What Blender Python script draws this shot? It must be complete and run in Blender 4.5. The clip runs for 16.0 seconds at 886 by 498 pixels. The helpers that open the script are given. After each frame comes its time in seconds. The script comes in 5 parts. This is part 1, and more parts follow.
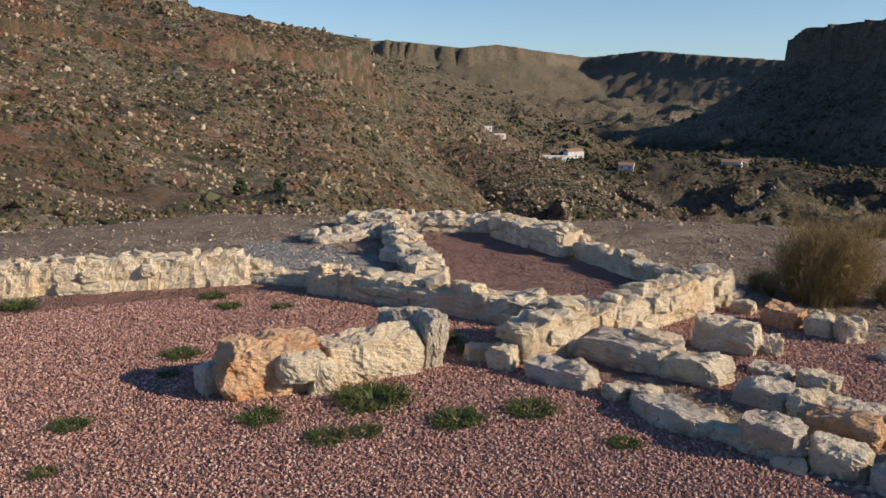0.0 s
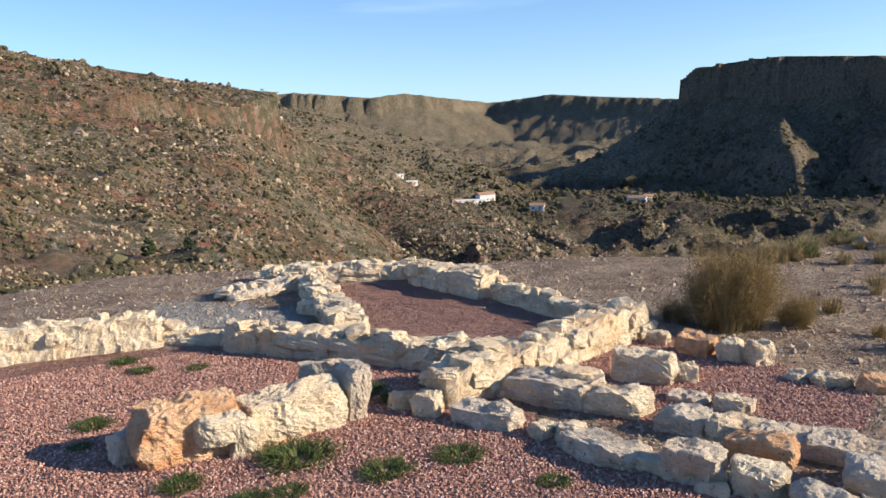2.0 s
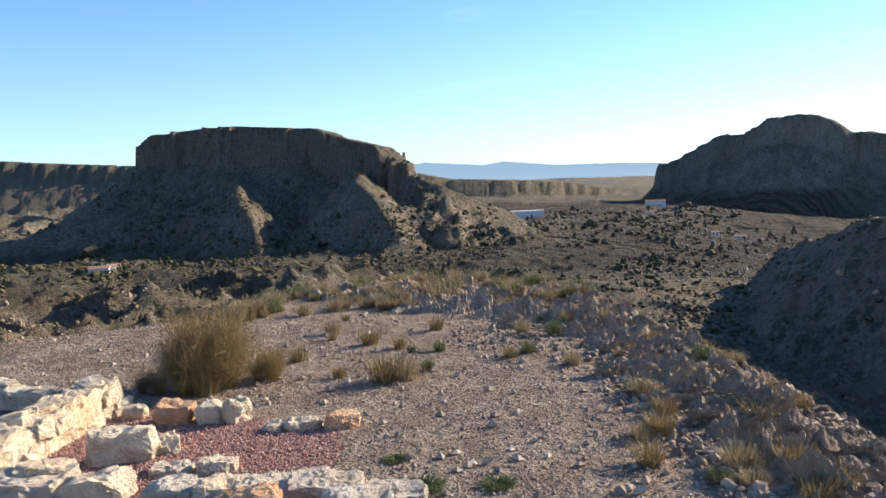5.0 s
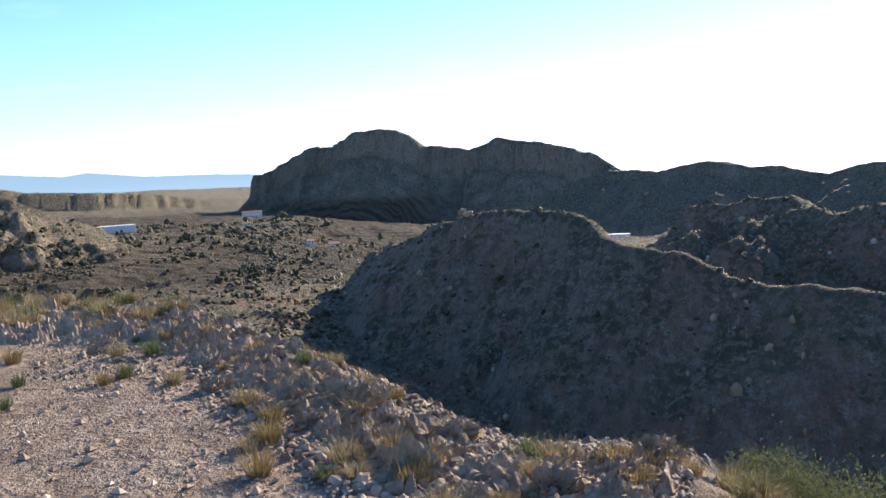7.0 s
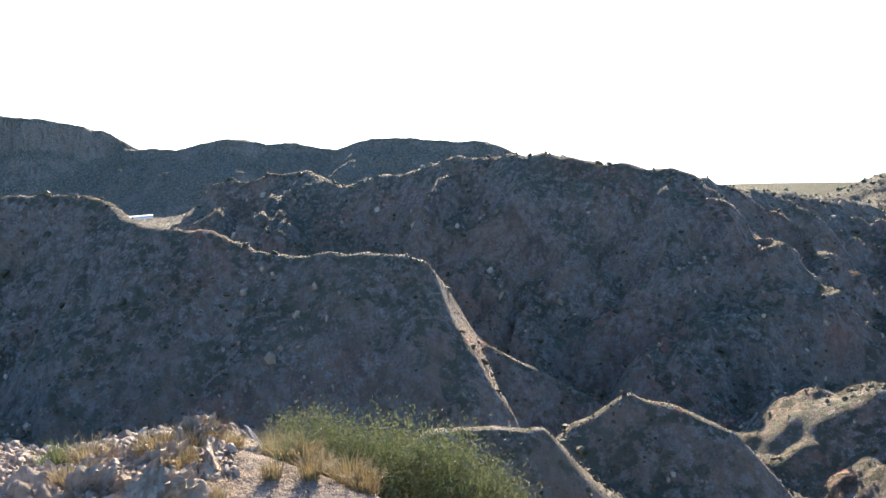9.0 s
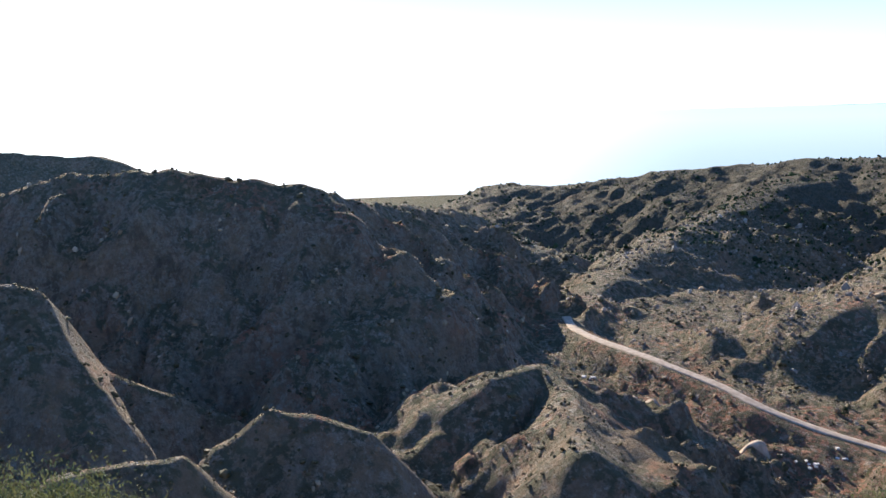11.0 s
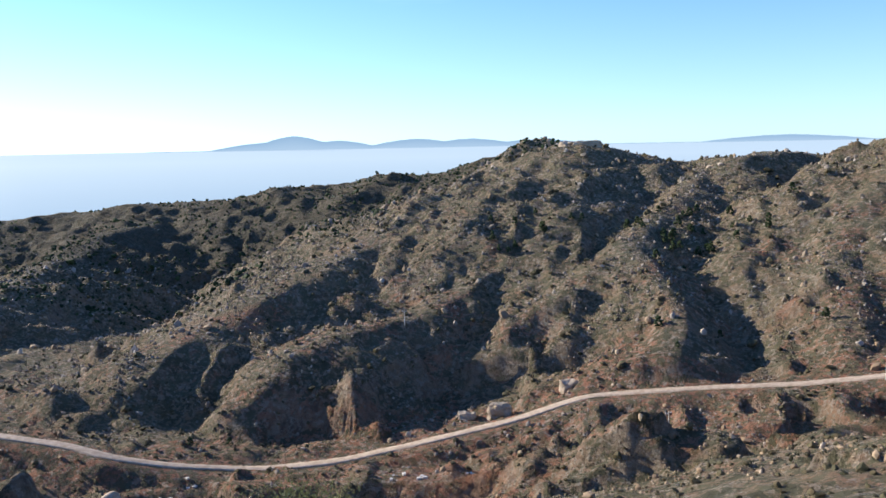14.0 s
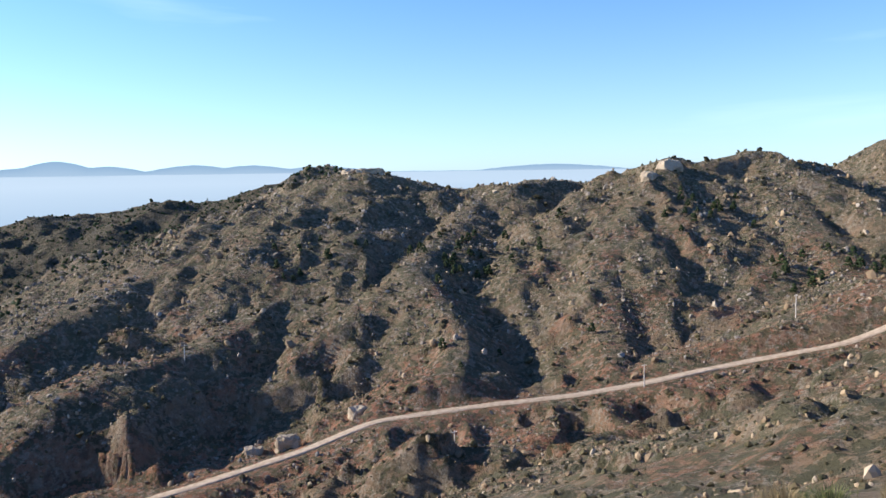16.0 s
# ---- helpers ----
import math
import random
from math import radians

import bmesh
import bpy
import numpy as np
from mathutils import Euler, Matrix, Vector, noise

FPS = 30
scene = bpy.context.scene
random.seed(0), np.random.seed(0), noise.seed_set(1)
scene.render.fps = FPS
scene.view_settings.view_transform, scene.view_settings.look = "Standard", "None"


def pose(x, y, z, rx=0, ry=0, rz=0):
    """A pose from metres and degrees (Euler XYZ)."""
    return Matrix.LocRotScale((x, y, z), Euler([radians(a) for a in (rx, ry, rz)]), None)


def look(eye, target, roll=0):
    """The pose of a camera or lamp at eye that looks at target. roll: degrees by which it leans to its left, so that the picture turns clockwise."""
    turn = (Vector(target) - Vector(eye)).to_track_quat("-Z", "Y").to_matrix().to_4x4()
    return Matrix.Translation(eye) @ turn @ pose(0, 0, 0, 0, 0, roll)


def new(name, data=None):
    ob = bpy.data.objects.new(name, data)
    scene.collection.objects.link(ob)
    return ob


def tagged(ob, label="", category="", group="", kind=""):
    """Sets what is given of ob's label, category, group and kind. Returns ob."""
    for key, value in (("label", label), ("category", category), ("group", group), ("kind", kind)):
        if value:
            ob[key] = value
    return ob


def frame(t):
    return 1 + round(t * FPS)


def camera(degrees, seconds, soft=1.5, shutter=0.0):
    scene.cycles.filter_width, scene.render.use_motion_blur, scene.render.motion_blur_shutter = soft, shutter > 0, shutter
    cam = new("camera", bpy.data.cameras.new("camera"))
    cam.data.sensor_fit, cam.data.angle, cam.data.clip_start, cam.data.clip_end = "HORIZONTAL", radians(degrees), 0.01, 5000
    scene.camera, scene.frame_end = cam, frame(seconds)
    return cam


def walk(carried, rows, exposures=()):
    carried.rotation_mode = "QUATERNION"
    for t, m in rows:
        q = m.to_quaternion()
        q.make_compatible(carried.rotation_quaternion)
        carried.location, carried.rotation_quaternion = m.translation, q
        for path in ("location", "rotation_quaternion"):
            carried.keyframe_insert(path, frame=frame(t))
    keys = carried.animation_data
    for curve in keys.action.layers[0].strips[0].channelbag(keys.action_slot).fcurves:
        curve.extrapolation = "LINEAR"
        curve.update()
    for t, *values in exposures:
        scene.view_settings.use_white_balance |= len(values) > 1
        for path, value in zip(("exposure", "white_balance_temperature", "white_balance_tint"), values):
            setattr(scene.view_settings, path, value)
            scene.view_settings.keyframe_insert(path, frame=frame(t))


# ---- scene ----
EYE = 2.4
cam = camera(56.4, 16.0)
PATH = [
    (0, pose(0, 0, EYE, 78.66, 0, 0.00) @ pose(0, 0, 0, 0, 0, -0.11)),
    (0.5, pose(0, 0, EYE, 78.79, 0, 0.02) @ pose(0, 0, 0, 0, 0, -0.10)),
    (1, pose(0, 0, EYE, 78.99, 0, -0.71) @ pose(0, 0, 0, 0, 0, -0.86)),
    (1.5, pose(0, 0, EYE, 80.22, 0, -2.73) @ pose(0, 0, 0, 0, 0, -1.55)),
    (2, pose(0, 0, EYE, 81.79, 0, -5.89) @ pose(0, 0, 0, 0, 0, -2.36)),
    (2.5, pose(0, 0, EYE, 82.71, 0, -9.32) @ pose(0, 0, 0, 0, 0, -2.20)),
    (3, pose(0, 0, EYE, 83.11, 0, -14.06) @ pose(0, 0, 0, 0, 0, -1.69)),
    (3.5, pose(0, 0, EYE, 83.29, 0, -18.50) @ pose(0, 0, 0, 0, 0, -2.43)),
    (4, pose(0, 0, EYE, 83.56, 0, -23.49) @ pose(0, 0, 0, 0, 0, -3.38)),
    (4.5, pose(0, 0, EYE, 84.17, 0, -29.95) @ pose(0, 0, 0, 0, 0, -3.04)),
    (5, pose(0, 0, EYE, 84.62, 0, -41.98) @ pose(0, 0, 0, 0, 0, -3.01)),
    (5.2, pose(0, 0, EYE, 84.73, 0, -45.51) @ pose(0, 0, 0, 0, 0, -2.89)),
    (7.3, pose(0, 0, EYE, 83.64, 0, -72.83) @ pose(0, 0, 0, 0, 0, -3.97)),
    (7.5, pose(0, 0, EYE, 83.39, 0, -75.10) @ pose(0, 0, 0, 0, 0, -4.62)),
    (8, pose(0, 0, EYE, 82.13, 0, -81.59) @ pose(0, 0, 0, 0, 0, -4.21)),
    (8.5, pose(0, 0, EYE, 81.12, 0, -90.78) @ pose(0, 0, 0, 0, 0, -3.77)),
    (9, pose(0, 0, EYE, 80.67, 0, -101.54) @ pose(0, 0, 0, 0, 0, -3.07)),
    (9.5, pose(0, 0, EYE, 80.66, 0, -109.93) @ pose(0, 0, 0, 0, 0, -2.59)),
    (9.7, pose(0, 0, EYE, 80.81, 0, -113.17) @ pose(0, 0, 0, 0, 0, -2.60)),
    (11.8, pose(0, 0, EYE, 80.43, 0, -136.33) @ pose(0, 0, 0, 0, 0, -1.63)),
    (12, pose(0, 0, EYE, 80.42, 0, -139.89) @ pose(0, 0, 0, 0, 0, -1.76)),
    (12.5, pose(0, 0, EYE, 80.70, 0, -151.80) @ pose(0, 0, 0, 0, 0, -1.54)),
    (13, pose(0, 0, EYE, 81.18, 0, -161.12) @ pose(0, 0, 0, 0, 0, -1.42)),
    (13.5, pose(0, 0, EYE, 82.12, 0, -167.24) @ pose(0, 0, 0, 0, 0, -0.83)),
    (14, pose(0, 0, EYE, 82.76, 0, -171.50) @ pose(0, 0, 0, 0, 0, -1.11)),
    (14.5, pose(0, 0, EYE, 83.14, 0, -175.75) @ pose(0, 0, 0, 0, 0, -0.24)),
    (15, pose(0, 0, EYE, 83.37, 0, -180.78) @ pose(0, 0, 0, 0, 0, -0.26)),
    (15.5, pose(0, 0, EYE, 83.91, 0, -182.76) @ pose(0, 0, 0, 0, 0, -0.61)),
    (16, pose(0, 0, EYE, 84.40, 0, -186.43) @ pose(0, 0, 0, 0, 0, -0.74)),
]
walk(cam, PATH, exposures=[(0, 0.25, 6550, 10), (0.4, 0.8, 6550, 10), (1.5, 0.8, 6500, 10), (3, 0.8, 6400, 10), (5, 1.05, 6300, 10), (7.3, 1.45, 6250, 10), (9, 2.15, 6300, 10), (9.7, 1.95, 6300, 10), (11.8, 1.1, 6050, 10), (14, 1.0, 6000, 10), (16, 0.92, 6000, 10)])

# ---- light ----
SUN_BEARING, SUN_HEIGHT = 107.0, 22.5      # degrees clockwise from +y, degrees above the horizon
world = bpy.data.worlds.new("world")
scene.world = world
world.use_nodes = True
sky = world.node_tree.nodes.new("ShaderNodeTexSky")
sky.sky_type, sky.sun_disc = "NISHITA", False
sky.sun_elevation, sky.sun_rotation = radians(SUN_HEIGHT), radians(SUN_BEARING)
sky.air_density, sky.dust_density, sky.ozone_density, sky.altitude = 1.0, 0.1, 2.5, 300
world.node_tree.nodes["Background"].inputs[1].default_value = 0.09
def sky_nodes():
    """The clear sky, whitened by the same thin haze all round the horizon, with faint wisps of cloud."""
    t = world.node_tree
    co = t.nodes.new("ShaderNodeTexCoord")
    xyz = t.nodes.new("ShaderNodeSeparateXYZ")
    t.links.new(co.outputs["Generated"], xyz.inputs[0])
    low = t.nodes.new("ShaderNodeMapRange")
    low.interpolation_type = "SMOOTHERSTEP"
    for i, v in ((1, 0.32), (2, -0.03), (3, 0.0), (4, 0.42)):
        low.inputs[i].default_value = v
    t.links.new(xyz.outputs[2], low.inputs[0])
    grey = t.nodes.new("ShaderNodeRGBToBW")
    t.links.new(sky.outputs[0], grey.inputs[0])
    pale = t.nodes.new("ShaderNodeMix")
    pale.data_type, pale.blend_type = "RGBA", "MULTIPLY"
    pale.inputs[0].default_value = 1
    pale.inputs[7].default_value = (1.02, 1.04, 1.0, 1)
    t.links.new(grey.outputs[0], pale.inputs[6])
    hazy = t.nodes.new("ShaderNodeMix")
    hazy.data_type = "RGBA"
    t.links.new(low.outputs[0], hazy.inputs[0]), t.links.new(sky.outputs[0], hazy.inputs[6]), t.links.new(pale.outputs[2], hazy.inputs[7])
    turn = t.nodes.new("ShaderNodeMapping")
    turn.inputs["Rotation"].default_value = (0.12, 0.16, 0.35)
    turn.inputs["Scale"].default_value = (0.9, 2.2, 11.0)
    t.links.new(co.outputs["Generated"], turn.inputs[0])
    wisp = t.nodes.new("ShaderNodeTexNoise")
    wisp.inputs["Scale"].default_value, wisp.inputs["Detail"].default_value, wisp.inputs["Distortion"].default_value = 1.5, 5, 0.3
    t.links.new(turn.outputs[0], wisp.inputs["Vector"])
    thin = t.nodes.new("ShaderNodeMapRange")
    for i, v in ((1, 0.60), (2, 0.80), (3, 0.0), (4, 0.35)):
        thin.inputs[i].default_value = v
    t.links.new(wisp.outputs[0], thin.inputs[0])
    cloud = t.nodes.new("ShaderNodeMix")
    cloud.data_type = "RGBA"
    cloud.inputs[7].default_value = (8.0, 7.6, 7.0, 1)
    t.links.new(thin.outputs[0], cloud.inputs[0]), t.links.new(hazy.outputs[2], cloud.inputs[6])
    deep = t.nodes.new("ShaderNodeMix")
    deep.data_type, deep.blend_type = "RGBA", "MULTIPLY"
    deep.inputs[0].default_value = 1
    deep.inputs[7].default_value = (0.74, 0.98, 1.30, 1)
    t.links.new(cloud.outputs[2], deep.inputs[6])
    t.links.new(deep.outputs[2], t.nodes["Background"].inputs[0])


sky_nodes()
sun = new("sun", bpy.data.lights.new("sun", "SUN"))
sun.data.energy, sun.data.angle, sun.data.color = 4.6, radians(0.55), (1.0, 0.87, 0.68)
b, e = radians(SUN_BEARING), radians(SUN_HEIGHT)
sun.matrix_world = look((0, 0, 60), (-math.sin(b) * math.cos(e) * 100, -math.cos(b) * math.cos(e) * 100, 60 - math.sin(e) * 100))


# ---- materials ----
class Nodes:
    """A small builder for node materials."""

    def __init__(self, name, rough=0.9):
        self.mat = bpy.data.materials.new(name)
        self.mat.use_nodes = True
        self.tree = self.mat.node_tree
        self.bsdf = self.tree.nodes["Principled BSDF"]
        self.bsdf.inputs["Roughness"].default_value = rough
        self.bsdf.inputs["Specular IOR Level"].default_value = 0.2
        self.coord = self.tree.nodes.new("ShaderNodeTexCoord")

    def put(self, socket, value):
        if hasattr(value, "links"):
            self.tree.links.new(value, socket)
        elif value is not None:
            socket.default_value = value

    def noise(self, scale, detail=4, rough=0.55, lo=0.35, hi=0.65, vector=None):
        n = self.tree.nodes.new("ShaderNodeTexNoise")
        self.put(n.inputs["Vector"], vector or self.coord.outputs["Object"])
        n.inputs["Scale"].default_value, n.inputs["Detail"].default_value, n.inputs["Roughness"].default_value = scale, detail, rough
        return self.span(n.outputs[0], lo, hi)

    def cells(self, scale, feature="F1", out="Distance", lo=None, hi=None, vector=None):
        n = self.tree.nodes.new("ShaderNodeTexVoronoi")
        n.feature = feature
        self.put(n.inputs["Vector"], vector or self.coord.outputs["Object"])
        n.inputs["Scale"].default_value = scale
        return n.outputs[out] if lo is None else self.span(n.outputs[out], lo, hi)

    def span(self, value, lo, hi, a=0.0, b=1.0):
        n = self.tree.nodes.new("ShaderNodeMapRange")
        n.interpolation_type = "SMOOTHSTEP"
        for i, v in enumerate((value, lo, hi, a, b)):
            self.put(n.inputs[i], v)
        return n.outputs[0]

    def math(self, op, a, b=0.0):
        n = self.tree.nodes.new("ShaderNodeMath")
        n.operation = op
        self.put(n.inputs[0], a), self.put(n.inputs[1], b)
        return n.outputs[0]

    def mix(self, fac, a, b):
        n = self.tree.nodes.new("ShaderNodeMix")
        n.data_type = "RGBA"
        self.put(n.inputs[0], fac), self.put(n.inputs[6], a), self.put(n.inputs[7], b)
        return n.outputs[2]

    def attr(self, name, out="Fac"):
        n = self.tree.nodes.new("ShaderNodeAttribute")
        n.attribute_name = name
        return n.outputs[out]

    def ramp(self, value, *stops):
        n = self.tree.nodes.new("ShaderNodeValToRGB")
        while len(n.color_ramp.elements) < len(stops):
            n.color_ramp.elements.new(0.5)
        for el, (at, col) in zip(n.color_ramp.elements, stops):
            el.position, el.color = at, (*col, 1)
        self.put(n.inputs[0], value)
        return n.outputs[0]

    def scale_colour(self, col, fac):
        n = self.tree.nodes.new("ShaderNodeVectorMath")
        n.operation = "SCALE"
        self.put(n.inputs[0], col), self.put(n.inputs["Scale"], fac)
        return n.outputs[0]

    def random(self, island=False):
        n = self.tree.nodes.new("ShaderNodeNewGeometry" if island else "ShaderNodeObjectInfo")
        return n.outputs["Random Per Island" if island else "Random"]

    def up(self):
        g = self.tree.nodes.new("ShaderNodeNewGeometry")
        s = self.tree.nodes.new("ShaderNodeSeparateXYZ")
        self.tree.links.new(g.outputs["Normal"], s.inputs[0])
        return s.outputs[2]

    def bump(self, height, strength, distance, before=None):
        n = self.tree.nodes.new("ShaderNodeBump")
        n.inputs["Strength"].default_value, n.inputs["Distance"].default_value = strength, distance
        self.put(n.inputs["Height"], height)
        if before:
            self.put(n.inputs["Normal"], before)
        return n.outputs[0]

    def done(self, colour, normal=None, rough=None):
        self.put(self.bsdf.inputs["Base Color"], colour)
        self.put(self.bsdf.inputs["Normal"], normal)
        self.put(self.bsdf.inputs["Roughness"], rough)
        return self.mat


def land_material():
    n = Nodes("dry_land", 0.95)
    far = n.attr("far")
    near = n.math("SUBTRACT", 1.0, far)
    soil = n.mix(n.noise(0.05, 5), (0.28, 0.185, 0.105, 1), (0.205, 0.148, 0.092, 1))
    soil = n.mix(n.noise(0.7, 6, 0.65), soil, (0.30, 0.225, 0.15, 1))
    red = n.math("MULTIPLY", n.span(n.math("ADD", n.noise(0.035, 5, 0.6, 0.2, 0.8), n.math("MULTIPLY", n.attr("redbank"), 0.45)), 0.50, 0.85), n.attr("redsoil"))
    soil = n.mix(red, soil, (0.34, 0.165, 0.10, 1))
    rock = n.mix(n.noise(1.1, 7, 0.7), (0.17, 0.135, 0.10, 1), (0.37, 0.295, 0.22, 1))
    rock = n.mix(n.noise(0.12, 4), rock, (0.32, 0.225, 0.14, 1))
    rock = n.mix(n.math("MULTIPLY", red, 0.7), rock, (0.40, 0.215, 0.135, 1))
    flat = n.tree.nodes.new("ShaderNodeVectorMath")
    flat.operation = "MULTIPLY"
    n.put(flat.inputs[0], n.coord.outputs["Object"])
    flat.inputs[1].default_value = (0.012, 0.012, 0.30)
    beds = n.noise(1.0, 5, 0.65, 0.38, 0.62, flat.outputs[0])
    rock = n.mix(n.math("MULTIPLY", n.math("MULTIPLY", beds, 0.7), far), rock, n.mix(n.noise(0.4, 3), (0.20, 0.13, 0.085, 1), (0.44, 0.33, 0.235, 1)))
    tall = n.tree.nodes.new("ShaderNodeVectorMath")
    tall.operation = "MULTIPLY"
    n.put(tall.inputs[0], n.coord.outputs["Object"])
    tall.inputs[1].default_value = (0.16, 0.16, 0.018)
    clefts = n.noise(1.0, 5, 0.65, 0.50, 0.64, tall.outputs[0])
    rock = n.mix(n.math("MULTIPLY", n.math("MULTIPLY", clefts, 0.6), far), rock, (0.11, 0.082, 0.06, 1))
    steep = n.span(n.math("ADD", n.up(), n.math("MULTIPLY", n.noise(0.25, 5, 0.6), 0.14)), 0.90, 0.66)
    steep = n.math("MULTIPLY", steep, n.span(n.attr("soilface"), 0.0, 1.0, 1.0, 0.2))
    base = n.mix(steep, soil, rock)
    # bare stones that break through the slopes
    stones = n.math("MULTIPLY", n.math("MULTIPLY", n.noise(0.42, 7, 0.78, 0.49, 0.58), n.noise(0.05, 4, 0.6, 0.30, 0.54)), n.attr("scrub"))
    base = n.mix(n.math("MULTIPLY", stones, 0.85), base, n.mix(n.noise(2.0, 3), (0.30, 0.25, 0.19, 1), (0.46, 0.395, 0.31, 1)))
    # low scrub between the stones, and denser cover far off
    spots = n.math("MULTIPLY", n.noise(1.3, 5, 0.7, 0.50, 0.60), n.noise(0.13, 4, 0.6, 0.36, 0.58))
    large = n.math("MULTIPLY", n.noise(0.36, 7, 0.76, 0.45, 0.53), n.noise(0.025, 4, 0.6, 0.22, 0.48))
    scrub = n.math("MULTIPLY", n.math("MAXIMUM", n.math("MULTIPLY", spots, near), large), n.attr("scrub"))
    scrub = n.math("MULTIPLY", scrub, n.span(steep, 0.35, 0.95, 1.0, 0.25))
    base = n.mix(n.math("MULTIPLY", scrub, 0.85), base, n.mix(n.noise(0.09, 3), (0.075, 0.078, 0.042, 1), (0.135, 0.128, 0.072, 1)))
    # this mask holds tree cover, and shade painted into gullies and far slopes
    base = n.mix(n.math("MULTIPLY", n.attr("woods"), n.noise(0.06, 6, 0.7, 0.10, 0.36)), base, (0.055, 0.05, 0.034, 1))
    # ploughed and fallow strips on the valley floor
    strips = n.tree.nodes.new("ShaderNodeTexWave")
    n.put(strips.inputs["Vector"], n.coord.outputs["Object"])
    strips.inputs["Scale"].default_value, strips.inputs["Distortion"].default_value, strips.inputs["Detail Scale"].default_value = 0.012, 9.0, 0.6
    field = n.ramp(strips.outputs[0], (0.0, (0.06, 0.05, 0.03)), (0.35, (0.18, 0.13, 0.085)), (0.55, (0.08, 0.065, 0.038)), (0.75, (0.16, 0.105, 0.065)), (1.0, (0.05, 0.045, 0.026)))
    base = n.mix(n.attr("field"), base, n.mix(n.noise(0.03, 5, 0.6, 0.45, 0.7), field, (0.10, 0.08, 0.05, 1)))
    # pale trampled ground of the site
    pale = n.mix(n.noise(1.4, 7, 0.7), (0.36, 0.25, 0.17, 1), (0.56, 0.42, 0.30, 1))
    pale = n.mix(n.cells(14, lo=0.20, hi=0.10), pale, (0.56, 0.48, 0.39, 1))
    base = n.mix(n.attr("site"), base, pale)
    gcol = n.mix(n.noise(60, 2, 0.5, 0.3, 0.7), (0.30, 0.15, 0.115, 1), (0.56, 0.34, 0.27, 1))
    base = n.mix(n.attr("gravel"), base, n.mix(n.noise(2.0, 4), gcol, (0.43, 0.24, 0.185, 1)))
    grey = n.mix(n.noise(30, 3, 0.5, 0.3, 0.7), (0.40, 0.37, 0.32, 1), (0.68, 0.62, 0.54, 1))
    base = n.mix(n.attr("chips"), base, grey)
    b0 = n.bump(n.math("MULTIPLY", n.noise(0.13, 6, 0.68, 0.1, 0.9), far), 0.8, 4.5)
    b1 = n.bump(n.noise(0.5, 8, 0.72, 0.1, 0.9), 1.0, 1.7, b0)
    b2 = n.bump(n.math("MULTIPLY", n.noise(9, 6, 0.7, 0.1, 0.9), near), 0.6, 0.06, b1)
    b3 = n.bump(n.math("MULTIPLY", n.cells(45), n.attr("gravel")), 0.9, 0.012, b2)
    return n.done(base, b3)


def stone_material(name, dark, light, warm, amount=0.5):
    n = Nodes(name, 0.9)
    where = n.tree.nodes.new("ShaderNodeVectorMath")
    n.put(where.inputs[0], n.coord.outputs["Object"])
    n.put(where.inputs[1], n.random())
    v = where.outputs[0]
    g = n.tree.nodes.new("ShaderNodeNewGeometry").outputs["Position"]
    col = n.mix(n.noise(5, 7, 0.7, 0.3, 0.7, g), (*dark, 1), (*light, 1))
    col = n.mix(n.math("MULTIPLY", n.noise(1.9, 4, 0.6, 0.45, 0.7, g), amount), col, (*warm, 1))
    col = n.mix(n.math("MULTIPLY", n.random(), 0.35), col, (*light, 1))
    col = n.mix(n.noise(26, 4, 0.6, 0.60, 0.75, g), col, (dark[0] * 0.55, dark[1] * 0.5, dark[2] * 0.48, 1))
    b1 = n.bump(n.noise(9, 8, 0.75, 0.1, 0.9, g), 0.8, 0.05)
    b1 = n.bump(n.cells(13, lo=0.0, hi=0.35, vector=g), 0.4, 0.015, b1)
    b2 = n.bump(n.noise(60, 5, 0.7, 0.1, 0.9, g), 0.6, 0.008, b1)
    return n.done(col, b2)


def leaf_material(name, dark, light, dry, amount=0.3):
    n = Nodes(name, 0.75)
    col = n.mix(n.random(True), (*dark, 1), (*light, 1))
    col = n.mix(n.math("MULTIPLY", n.noise(0.9, 3, 0.5, 0.4, 0.65), amount), col, (*dry, 1))
    mat = n.done(col)
    # thin leaves let some of the light through
    through_leaf, both = n.tree.nodes.new("ShaderNodeBsdfTranslucent"), n.tree.nodes.new("ShaderNodeMixShader")
    both.inputs[0].default_value = 0.25
    n.put(through_leaf.inputs["Color"], col)
    n.put(both.inputs[1], n.bsdf.outputs[0]), n.put(both.inputs[2], through_leaf.outputs[0])
    n.put(n.tree.nodes["Material Output"].inputs[0], both.outputs[0])
    return mat


def plain_material(name, a, b, scale=2.0, rough=0.85):
    n = Nodes(name, rough)
    return n.done(n.mix(n.noise(scale, 5, 0.6), (*a, 1), (*b, 1)), n.bump(n.noise(scale * 6, 4), 0.3, 0.02))


def pebble_material(name, *stops):
    n = Nodes(name, 0.8)
    return n.done(n.ramp(n.random(True), *stops))


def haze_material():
    """Haze painted into a glowing backdrop: paler and whiter towards the sun, bluer away from it and up the mountains.
    """
    n = Nodes("far_haze_glow", 1.0)
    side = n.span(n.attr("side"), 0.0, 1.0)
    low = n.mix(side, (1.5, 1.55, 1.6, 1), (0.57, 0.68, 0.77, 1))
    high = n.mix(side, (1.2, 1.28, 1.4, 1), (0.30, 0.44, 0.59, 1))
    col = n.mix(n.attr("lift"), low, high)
    # the sheets glow in place of sunlit haze in the air
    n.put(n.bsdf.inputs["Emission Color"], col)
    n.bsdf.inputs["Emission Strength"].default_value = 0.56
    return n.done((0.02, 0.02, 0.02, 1))


